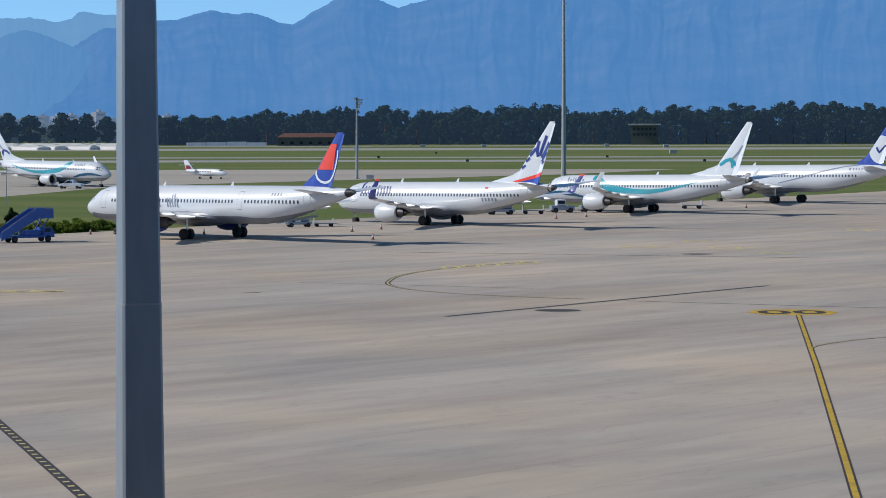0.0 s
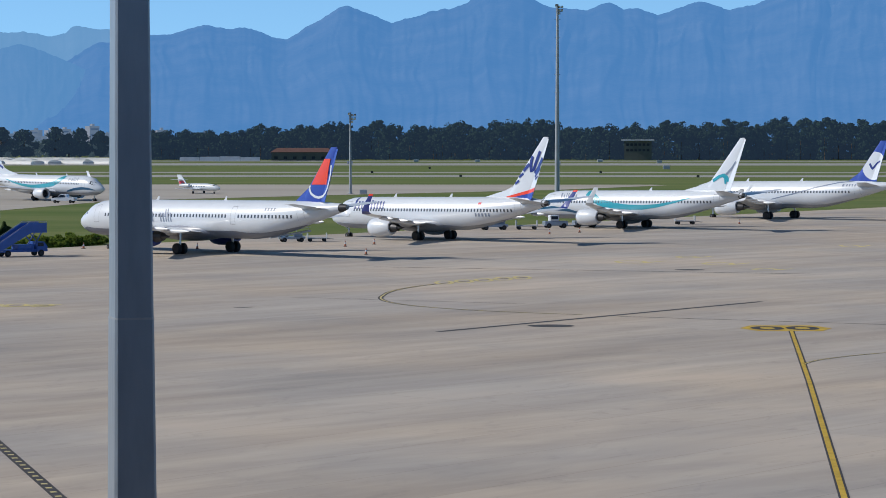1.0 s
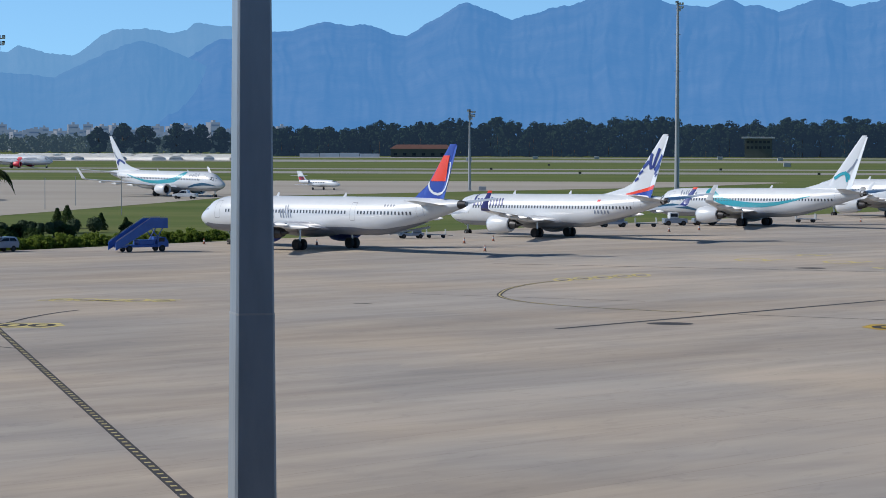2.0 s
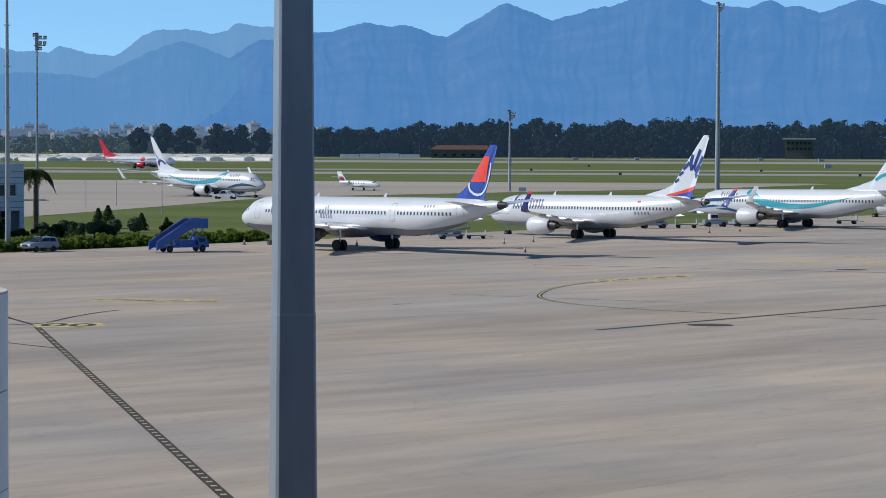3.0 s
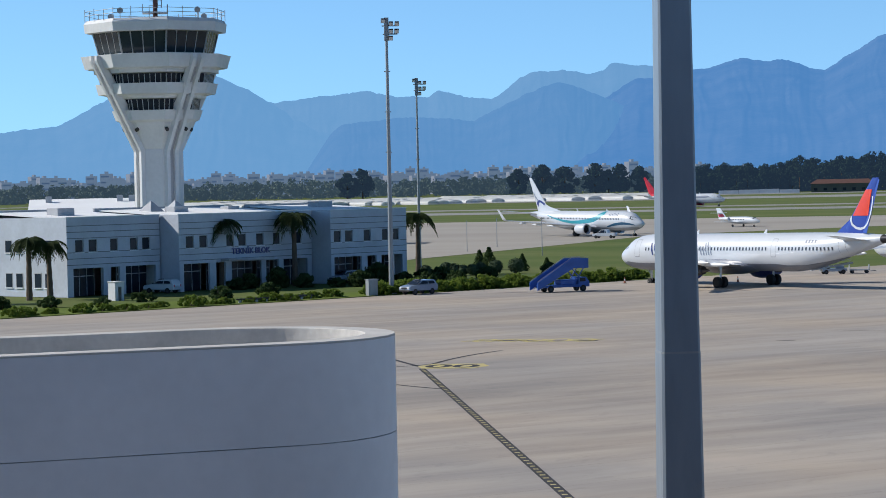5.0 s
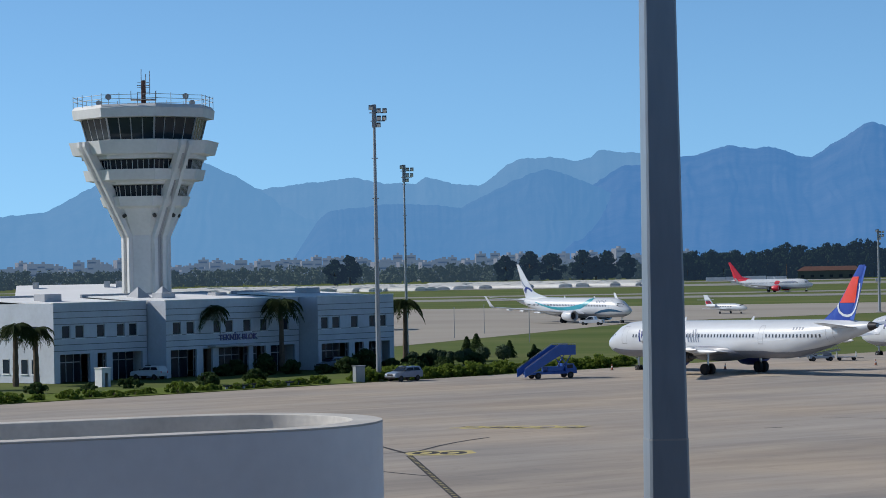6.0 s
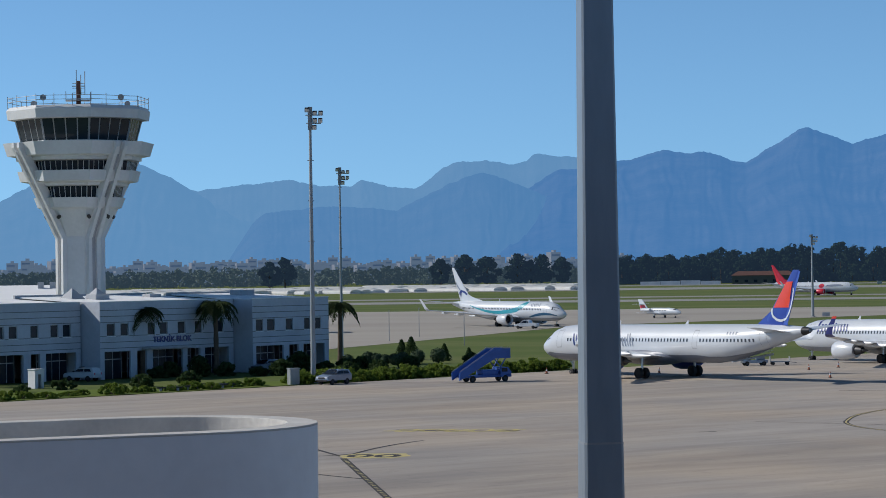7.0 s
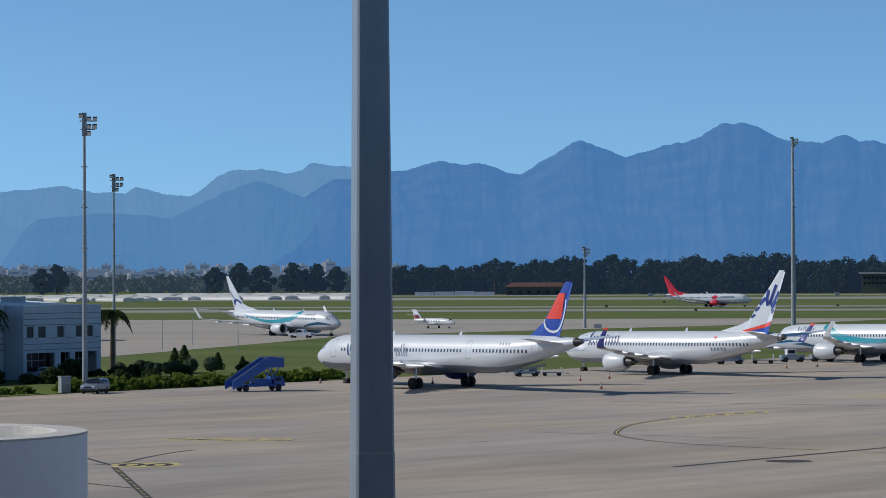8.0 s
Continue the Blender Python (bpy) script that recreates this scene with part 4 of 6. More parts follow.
part("shaft", loft([octa(2.75, 0), octa(2.75, 17.3), octa(4.6, 20.6), octa(4.9, 21.0)]), STUCCO, tower)
part("lower_gallery", loft([octa(4.4, 20.5), octa(5.3, 20.9), octa(5.75, 22.1), octa(5.2, 22.1), octa(5.2, 21.2)]), STUCCO, tower)
part("lower_ceiling", loft([octa(5.0, 23.5), octa(6.0, 23.55), octa(6.2, 24.0)]), STUCCO, tower)
part("middle_gallery", loft([octa(6.2, 23.9), octa(7.4, 24.1), octa(7.75, 25.4), octa(7.1, 25.4), octa(7.1, 24.6)]), STUCCO, tower)
part("middle_ceiling", loft([octa(6.9, 26.6), octa(7.9, 26.7), octa(7.9, 27.2)]), STUCCO, tower)
part("upper_gallery", loft([octa(7.6, 27.1), octa(9.0, 27.3), octa(9.5, 28.9), octa(8.6, 28.9), octa(8.6, 28.1), octa(6.9, 28.1)]), STUCCO, tower)
part("cab_sill", loft([octa(7.2, 28.1), octa(7.25, 29.1), octa(7.05, 29.1), octa(7.05, 28.2)]), STUCCO, tower)
part("cab_roof", loft([octa(8.1, 31.75), octa(8.9, 31.8), octa(9.05, 32.9), octa(8.7, 33.35), octa(2.0, 33.6)]), STUCCO, tower, "thick white cab roof slab")


def glazing(r0, r1, z0, z1, panes, name):
    """A glazed octagon: a bay of panes with mullions on each side."""
    for k in range(8):
        a, b = ANG[k], ANG[(k + 1) % 8]
        lo0, lo1 = Vector((r0 * math.cos(a), r0 * math.sin(a), z0)), Vector((r0 * math.cos(b), r0 * math.sin(b), z0))
        hi0, hi1 = Vector((r1 * math.cos(a), r1 * math.sin(a), z1)), Vector((r1 * math.cos(b), r1 * math.sin(b), z1))
        bm = bmesh.new()
        for i in range(panes + 1):
            t = i / panes
            tube(lo0.lerp(lo1, t), hi0.lerp(hi1, t), (0.13 if z0 > 29 else 0.07) if i in (0, panes) else 0.036, n=6, bm=bm)
        bay = part(name, bm, STUCCO, tower)
        for i in range(panes):
            t0, t1 = (i + 0.06) / panes, (i + 0.94) / panes
            bm = bmesh.new()
            bm.faces.new([bm.verts.new(p * 0.998) for p in (lo0.lerp(lo1, t0), lo0.lerp(lo1, t1), hi0.lerp(hi1, t1), hi0.lerp(hi1, t0))])
            part("pane", bm, WINDOW if z0 < 29 else CABGLASS, bay, "tinted window pane")


CABGLASS = mat("cab_glass", (0.03, 0.045, 0.055), 0.08, vary=0.15, scale=0.4, shine=0.3)
glazing(5.2, 5.5, 22.1, 23.5, 6, "lower_window_band")
glazing(7.1, 7.3, 25.4, 26.6, 8, "middle_window_band")
glazing(7.2, 7.9, 29.1, 31.78, 4, "cab_window_bay")
part("cab_core", loft([octa(3.2, 28.2), octa(3.2, 31.7)]), GREYWALL, tower)
for k in range(4):
    a = radians(-90 + 34 + 90 * k)
    c, s = math.cos(a), math.sin(a)
    for off in (-0.6, 0.6):
        prof = [(2.0, 0), (3.15, 0), (3.15, 17.0), (6.2, 22.6), (9.35, 28.2), (9.35, 28.85), (8.6, 28.85), (5.2, 23.2), (2.2, 19.5)]
        rr = [[(r * c - (off + w) * s, r * s + (off + w) * c, z) for r, z in prof] for w in (-0.24, 0.24)]
        part("rib", loft(rr), STUCCO, tower, "flared concrete rib")
    # slot filled in a darker grey that stands in for its shade
    rr = [[(r * c - w * s, r * s + w * c, z) for r, z in ((2.0, 0), (2.75, 0), (2.75, 17.3), (5.5, 22.7), (8.4, 27.6), (5.2, 23.4), (2.2, 19.5))] for w in (-0.36, 0.36)]
    part("rib_slot", loft(rr), GREYWALL, tower, "recessed slot between the ribs, greyed to stand for shade")
    for sgn in (-1, 1):
        a2 = a + sgn * radians(19)
        p = Vector((4.15 * math.cos(a2), 4.15 * math.sin(a2), 19.8))
        part("porthole", tube(p * 1.0, p + Vector((math.cos(a2), math.sin(a2), -0.5)) * 0.3, 0.24, n=14), DARKMETAL, tower)
for r, z in ((8.85, 34.0), (8.85, 34.5)):
    pts = octa(r, z)
    for p, q in zip(pts, pts[1:] + pts[:1]):
        part("roof_rail", tube(p, q, 0.035, n=6), GALV, tower)
for k in range(8):
    for f in (0.0, 0.33, 0.67):
        p, q = Vector(octa(8.85, 33.2)[k]), Vector(octa(8.85, 33.2)[(k + 1) % 8])
        b = p.lerp(q, f)
        part("rail_post", tube(b, b + Vector((0, 0, 1.3 + 0.3 * random.random())), 0.04, n=6), GALV, tower)
part("antenna_mast", tube((0, 0, 33.5), (0, 0, 36.8), 0.32, 0.22, 8), TILE, tower, "red-brown antenna mast")
for x, h, y in ((-0.25, 38.2, 0), (0.3, 37.6, 0.2), (0.8, 38.0, -0.1)):
    part("whip_antenna", tube((x, y, 35.0), (x, y, h), 0.05, n=6), GALV, tower)
for a, z in ((-0.6, 34.3), (0.75, 34.35), (2.2, 34.2), (-2.3, 34.3)):
    c, q = 7.6 * math.sin(a), -7.6 * math.cos(a)
    part("radio_dish", loft([ring((c, q + d, z), r, 14, "y") for d, r in ((0, 0.05), (-0.12, 0.3), (-0.2, 0.38), (-0.17, 0.36))]), GALV, tower, "small round radio dish")
    part("dish_post", tube((c, q, 33.3), (c, q, z), 0.04, n=6), GALV, tower)
for z in (35.3, 35.9, 36.5):
    part("mast_arm", tube((-0.75, 0, z), (0.75, 0, z), 0.035, n=6), GALV, tower)
part("antenna_platform", boxes((-1.6, 1.6, -1.2, 1.2, 34.3, 34.4), (-1.6, -1.52, -1.2, 1.2, 34.4, 35.4), (1.52, 1.6, -1.2, 1.2, 34.4, 35.4), (-0.8, 0.8, -0.06, 0.06, 36.1, 36.2)), GALV, tower)


# ---- mountains ----
# each summit: azimuth, elevation, fall to its left and right in degrees per degree, roundness
MAIN = [(7.79, 2.29, 0.63, 0.05, 0.12), (6.56, 2.46, 0.43, 0.05, 0.52), (5.49, 2.68, 0.31, 0.18, 0.07), (4.62, 2.62, 0.25, 0.51, 0.33), (2.31, 3.14, 0.61, 0.39, 0.05), (0.79, 2.85, 0.43, 0.05, 0.29),
        (-0.01, 3.05, 0.43, 0.05, 0.5), (-1.01, 3.49, 0.72, 0.33, 0.17), (-1.39, 3.51, 0.39, 0.51, 0.15), (-2.23, 3.09, 0.14, 0.14, 0.53), (-3.67, 3.19, 0.52, 0.64, 0.19), (-4.25, 3.06, 0.11, 0.41, 0.22),
        (-5.75, 3.2, 0.33, 0.33, 0.1), (-8.35, 3.62, 0.4, 0.5, 0.2), (-7.1, 3.12, 0.2, 0.2, 0.2), (-11.5, 4.1, 0.22, 0.22, 0.2)]
FAR = [(16.54, 2.03, 0.5, 0.35, 0.03), (14.04, 2.13, 0.12, 0.23, 0.06), (13.29, 1.98, 1.63, 0.05, 0.48), (12.38, 2.11, 0.86, 0.32, 0.07), (10.48, 2.37, 0.81, 0.05, 0.02),
       (10.11, 2.49, 0.78, 0.09, 0.26), (9.54, 2.5, 0.41, 0.22, 0.14), (8.41, 2.65, 0.94, 0.16, 0.02), (7.95, 2.58, 0.23, 0.12, 0.23)]
LEFT = [(21.06, 1.44, 0.1, 0.05, 0.02), (19.21, 2.31, 0.54, 0.22, 0.19), (17.94, 2.63, 0.5, 0.67, 0.8), (16.73, 2.22, 0.2, 0.79, 0.02), (28, 1.9, 0.2, 0.12, 0.4)]
LOW = [(9.65, 2.22, 0.5, 0.45, 0.31), (13.0, 1.5, 0.1, 0.1, 0.5), (6.5, 1.35, 0.1, 0.12, 0.4)]


def ridge(az, peaks):
    return max(e - (left if az > p else right) * (math.hypot(az - p, b) - b) for p, e, left, right, b in peaks)


def mountain(name, peaks, dist, depth, a0, a1, material, label, n_az=520, n_r=48, seed=0.0):
    """A range with buttresses and gullies running down from its crest."""
    verts, faces = [], []
    for i in range(n_az + 1):
        az = a0 + (a1 - a0) * i / n_az
        fade = min(1, (az - a0) / 1.5, (a1 - az) / 1.5)
        fade = fade * fade * (3 - 2 * fade)
        top = (math.tan(radians(max(0.2, ridge(az, peaks)) + 0.022 * noise.noise((az * 5.0, seed + 0.37, 0.4)) + 0.018 * noise.noise((az * 14.0, seed, 3.4)) + 0.01 * noise.noise((az * 33.0, seed, 7.1)))) * dist + 12) * fade
        a = radians(az)
        for j in range(n_r + 1):
            t = j / n_r
            warp = az + 0.5 * noise.noise((az * 0.7, t * 2.2 + seed, 0.7)) + 0.12 * noise.noise((az * 3.1, t * 6.0, seed))
            rib = 0.5 - abs(noise.noise((warp * 1.6, t * 1.1, seed))) * 1.4 + 0.45 * (0.5 - abs(noise.noise((warp * 4.3, t * 2.4, seed + 5.0))) * 1.6) + 0.2 * noise.noise((warp * 11.0, t * 7.0, seed + 2.0))
            low = 1 - t
            r = dist - depth * low - depth * 0.03 * rib * min(1, 4 * low) * (0.35 + t)
            z = top * (t ** 0.8) * (1 + 0.02 * rib * low)
            verts.append((-r * math.sin(a), r * math.cos(a), z))
    for i in range(n_az):
        for j in range(n_r):
            k = i * (n_r + 1) + j
            faces.append((k, k + 1, k + n_r + 2, k + n_r + 1))
    me = bpy.data.meshes.new(name)
    me.from_pydata(verts, [], faces)
    me.materials.append(material)
    me.shade_smooth()
    return tagged(new(name, me), label, "mountains", kind="structure")


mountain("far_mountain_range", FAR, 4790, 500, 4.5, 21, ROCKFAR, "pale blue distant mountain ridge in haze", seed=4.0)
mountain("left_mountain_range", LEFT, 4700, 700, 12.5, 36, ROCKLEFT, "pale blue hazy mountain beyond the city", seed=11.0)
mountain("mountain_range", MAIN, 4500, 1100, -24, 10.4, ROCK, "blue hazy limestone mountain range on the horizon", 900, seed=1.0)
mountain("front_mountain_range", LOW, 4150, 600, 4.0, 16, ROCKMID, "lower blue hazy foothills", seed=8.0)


# ---- vegetation ----
def leaf_cloud(centers, radii, count, size, rng, flat=1.0, loose=0.55):
    """Small leaf faces scattered in clumps; returns vertices and faces."""
    c = np.repeat(np.asarray(centers, float), count, axis=0)
    r = np.repeat(np.asarray(radii, float), count)
    v = rng.normal(size=(len(c), 3))
    v /= np.linalg.norm(v, axis=1, keepdims=True)
    v *= (rng.uniform(0.35, 1, (len(c), 1)) ** 0.5) * r[:, None]
    v[:, 2] *= flat
    p = c + v
    face = v / np.linalg.norm(v, axis=1, keepdims=True) + loose * rng.normal(size=(len(c), 3))
    u = np.cross(face, rng.normal(size=(len(c), 3)))
    u /= np.linalg.norm(u, axis=1, keepdims=True)
    w = np.cross(face, u)
    w /= np.linalg.norm(w, axis=1, keepdims=True)
    s = size * rng.uniform(0.6, 1.3, (len(c), 1))
    quad = np.stack([p + u * s, p + w * s * 0.6, p - u * s, p - w * s * 0.6], 1).reshape(-1, 3)
    faces = np.arange(len(quad)).reshape(-1, 4)
    return quad, faces


def leaf_mesh(name, quad, faces, material):
    me = bpy.data.meshes.new(name)
    me.from_pydata(quad.tolist(), [], faces.tolist())
    me.materials.append(material)
    return me


def crown_points(h, spread, rng, n, low=0.35, dome=0.8):
    """Clump centres of an uneven crown of height h."""
    out = []
    for _ in range(n):
        t = rng.uniform(0, 1)
        z = h * (low + (1 - low) * t)
        rad = spread * (1 - abs(2 * t - dome) ** 2.2 * 0.55) * math.sqrt(rng.uniform(0.05, 1))
        a = rng.uniform(0, 2 * math.pi)
        out.append((rad * math.cos(a), rad * math.sin(a), z - h * 0.06))
    return out


def tree_trunk(h, r, rng, limbs=5):
    bm = loft([[(rr * math.cos(a) + dx, rr * math.sin(a), z) for a in [2 * math.pi * i / 8 for i in range(8)]] for z, rr, dx in ((0, r * 1.5, 0), (h * 0.1, r, 0), (h * 0.45, r * 0.8, 0.2), (h * 0.85, r * 0.25, 0.1))])
    for k in range(limbs):
        a = 2 * math.pi * k / limbs + rng.uniform(0, 1)
        z = h * rng.uniform(0.3, 0.6)
        tube((0.1, 0, z), (math.cos(a) * h * 0.22, math.sin(a) * h * 0.22, z + h * 0.2), r * 0.4, r * 0.12, 6, bm)
    return bm


RNG = np.random.default_rng(7)


def tree(x, y, h, spread, label, material=LEAF, size=0.7, n=70, per=34, low=0.3):
    ob = thing("tree", pose(x, y, 0, 0, 0, RNG.uniform(0, 360)), label, "tree", "trees on the airfield")
    part("trunk", tree_trunk(h, h * 0.02 + 0.1, RNG), BARK, ob)
    pts = crown_points(h, spread, RNG, n, low)
    q, f = leaf_cloud(pts, RNG.uniform(0.1, 0.17, n) * h * 0.75, per, size, RNG, 0.7)
    crown = new("crown", leaf_mesh("crown", q, f, material))
    crown.parent = ob
    return ob


# tree line behind the airfield
quads, faces_, base = [], [], 0
trunk_bm = bmesh.new()
for k in range(280):
    az = 7.2 - 19.0 * (k + RNG.uniform(-0.4, 0.4)) / 280
    dist = 1880 + RNG.uniform(0, 130)
    h = 22.5 + 7 * noise.noise((az * 1.3, 0.3, 0.7)) + RNG.uniform(-4.5, 3.5) + max(0, -az - 4) * 0.3 + 3.8 * min(1, max(0, (4.5 - az) / 2))
    x, y = -dist * math.sin(radians(az)), dist * math.cos(radians(az))
    pts = np.array(crown_points(h, RNG.uniform(6.0, 10.0), RNG, 34, 0.02)) + (x, y, 0)
    q, f = leaf_cloud(pts, RNG.uniform(1.8, 3.6, 34), 34, 0.95, RNG, 0.75, 0.3)
    quads.append(q)
    faces_.append(f + base)
    base += len(q)
    tube((x, y, 0), (x, y, h * 0.5), 0.3, 0.15, 5, trunk_bm)
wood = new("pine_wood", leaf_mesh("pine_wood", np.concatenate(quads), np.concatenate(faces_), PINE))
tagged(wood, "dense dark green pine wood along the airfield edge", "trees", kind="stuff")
tagged(link_mesh("pine_trunks", trunk_bm, BARK), "brown trunks of the pine wood", "trees", kind="stuff")
quads, faces_, base = [], [], 0
for k in range(260):
    az = 27 - 21.5 * (k + RNG.uniform(-0.4, 0.4)) / 260
    dist = 2250 + RNG.uniform(0, 260)
    h = 15 + 4 * noise.noise((az * 1.3, 4, 0)) + RNG.uniform(-3, 3)
    x, y = -dist * math.sin(radians(az)), dist * math.cos(radians(az))
    pts = np.array(crown_points(h, RNG.uniform(5, 9), RNG, 16, 0.05)) + (x, y, 0)
    q, f = leaf_cloud(pts, RNG.uniform(2, 3.5, 16), 16, 1.4, RNG, 0.8)
    quads.append(q)
    faces_.append(f + base)
    base += len(q)
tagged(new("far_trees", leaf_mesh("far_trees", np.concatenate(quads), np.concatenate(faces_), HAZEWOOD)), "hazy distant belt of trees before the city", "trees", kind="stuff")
for az, h, sp in ((10.6, 21, 8.5), (10.05, 23.5, 8), (9.55, 22, 9.5), (8.85, 24, 9), (8.3, 23, 7.5), (7.85, 21, 6.5), (14.5, 20, 8), (14.15, 23, 7), (8.55, 19, 6)):
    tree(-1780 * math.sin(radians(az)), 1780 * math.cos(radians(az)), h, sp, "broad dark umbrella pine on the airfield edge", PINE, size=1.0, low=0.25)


# ---- far city, glasshouses, huts ----
def city_block(w, d, h):
    ob = thing("apartment_block", Matrix(), "pale apartment block far off in the haze", "building", "city skyline")
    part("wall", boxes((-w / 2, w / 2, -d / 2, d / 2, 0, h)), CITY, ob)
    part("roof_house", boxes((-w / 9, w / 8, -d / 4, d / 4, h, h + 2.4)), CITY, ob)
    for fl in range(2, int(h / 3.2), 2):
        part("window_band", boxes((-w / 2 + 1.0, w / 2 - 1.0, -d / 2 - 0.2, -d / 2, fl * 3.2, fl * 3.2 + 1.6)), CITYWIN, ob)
    return ob


kinds = [city_block(w, 16, h) for w, h in ((14, 31), (18, 27), (11, 36), (21, 25), (13, 30))]
made = 0
for k in range(390):
    az = 27 - 24.5 * (k + RNG.uniform(-0.45, 0.45)) / 390
    if az < 7.4 and k % 3:
        continue
    dist = 2700 + RNG.uniform(0, 550)
    src = kinds[k % 5]
    if made < 5:
        ob = kinds[made]
        ob.matrix_world = pose(-dist * math.sin(radians(az)), dist * math.cos(radians(az)), -8, 0, 0, az + RNG.uniform(-20, 20))
    else:
        drop = RNG.uniform(2, 15) + (5 if az < 7.4 else 0)
        copy_thing(src, pose(-dist * math.sin(radians(az)), dist * math.cos(radians(az)), -2 - drop, 0, 0, az + RNG.uniform(-20, 20)))
    made += 1


def glasshouse(w, L):
    ob = thing("glasshouse", Matrix(), "long white plastic-covered glasshouse tunnel", "glasshouse", "glasshouses beyond the field")
    n = 8
    rr = [[(w / 2 * math.cos(math.pi * i / n), y, 1.3 + 1.4 * math.sin(math.pi * i / n)) for i in range(n + 1)] for y in (-L / 2, L / 2)]
    for y_, row in zip((-L / 2, L / 2), rr):
        row.insert(0, (w / 2, y_, 0))
        row.append((-w / 2, y_, 0))
    bm = loft(rr, close=False, caps=False)
    for row in rr:
        bm.faces.new([bm.verts.new(p) for p in row])
    part("cover", bm, FILM, ob, "", True)
    for k in range(2):
        part("hoop", boxes((-w / 2 - 0.06, w / 2 + 0.06, -L / 2 + k * L - 0.1, -L / 2 + k * L + 0.1, 1.2, 1.4)), GREYWALL, ob)
    return ob


src = glasshouse(9, 34)
src.matrix_world = pose(-330, 1560, 0, 0, 0, 48)
for k in range(210):
    az = 7.6 + 10.5 * k / 210 + RNG.uniform(-0.07, 0.07)
    if 8.0 < az < 8.4 or 12.1 < az < 12.3:
        continue
    dist = 1440 + 85 * (k % 4) + RNG.uniform(-20, 20) + (0 if az > 12 else 60)
    copy_thing(src, pose(-dist * math.sin(radians(az)), dist * math.cos(radians(az)), RNG.uniform(-0.6, -0.1), 0, 0, 48 + RNG.uniform(-10, 10)))
low = thing("perimeter_wall", Matrix(), "long low pale perimeter wall before the wood", "wall")
for k in range(4):
    x = -188 + 14.2 * k
    part("wall_panel", boxes((x, x + 13.9, 1770, 1770.4, 0, 2.6 + 0.25 * (k % 3))), STUCCO, low)


HUTWALL = mat("dull_render", (0.11, 0.115, 0.1), 0.9, vary=0.1, scale=0.2)


def hut(x, y, w, d, h, label, roof):
    ob = thing("low_house", pose(x, y, 0, 0, 0, 3), label, "building")
    part("wall", boxes((-w / 2, w / 2, -d / 2, d / 2, 0, h)), HUTWALL, ob)
    part("roof", loft([[(-w / 2 - 1, -d / 2 - 1, h), (w / 2 + 1, -d / 2 - 1, h), (w / 2 + 1, d / 2 + 1, h), (-w / 2 - 1, d / 2 + 1, h)], [(-w / 2 + 4, -0.5, h + 3), (w / 2 - 4, -0.5, h + 3), (w / 2 - 4, 0.5, h + 3), (-w / 2 + 4, 0.5, h + 3)]]), roof, ob)
    for k in range(6):
        part("window", boxes((-w / 2 + 2 + k * (w - 4) / 6, -w / 2 + 4.4 + k * (w - 4) / 6, -d / 2 - 0.1, -d / 2, 1.2, 3.0)), WINDOW, ob)


hut(-103, 1795, 44, 12, 6.0, "low airfield house with a red tiled roof", TILE)
tall = thing("flat_house", pose(141, 1855, 0, 0, 0, -4), "dull two-storey house under a broad flat roof", "building")
part("wall", boxes((-10, 10, -6, 6, 0, 14)), HUTWALL, tall)
part("roof", boxes((-12, 12, -8, 8, 14, 15.2), bevel=0.1), GREYWALL, tall)
for z in (6.5, 10.5):
    for k in range(6):
        part("window", boxes((-8.6 + 3 * k, -6.6 + 3 * k, -6.1, -6.0, z, z + 1.8)), WINDOW, tall)
for x, y in ((-20.0, 603), (-57, 1480), (64, 1450), (104, 1190), (132, 1560), (20, 1640), (-20, 1640), (60, 1640), (100, 1640)):
    part("cabinet", boxes((-1.6, 1.6, -1, 1, 0, 1.9), bevel=0.1), GREYWALL, thing("equipment_cabinet", pose(x, y, 0) @ Matrix.Scale(0.55 if y < 700 else 1.0, 4), "small grey airfield equipment cabinet on grass", "cabinet", "airfield cabinets"))
for x, y in ((-30, 1010), (5, 890), (62, 1012), (88, 880), (-8, 1180), (40, 1190), (-48, 1008)):
    ob = thing("airfield_marker", pose(x, y, 0), "small dark airfield marker board on grass", "marker", "airfield markers")
    part("board", boxes((-0.5, 0.5, -0.1, 0.1, 0.3, 1.1), bevel=0.02), DARKMETAL, ob)
    part("post", boxes((-0.06, 0.06, -0.06, 0.06, 0, 0.3)), GALV, ob)


# ---- shrubs, palms and hedge by the building ----
def shrub(name, h, spread, material, n, per, size, label):
    ob = thing(name, Matrix(), label, "shrub", "shrubs along the apron")
    bm = bmesh.new()
    for k in range(5):
        a = 2 * math.pi * k / 5
        tube((0.1 * math.cos(a), 0.1 * math.sin(a), 0), (spread * 0.4 * math.cos(a), spread * 0.4 * math.sin(a), h * 0.7), 0.05, 0.02, 5, bm)
    part("woody_base", bm, BARK, ob)
    pts = crown_points(h, spread, RNG, n, 0.12)
    q, f = leaf_cloud(pts, RNG.uniform(0.16, 0.28, n) * h, per, size, RNG, 0.8)
    me = leaf_mesh("foliage", q, f, material)
    fo = new("foliage", me)
    fo.parent = ob
    return ob


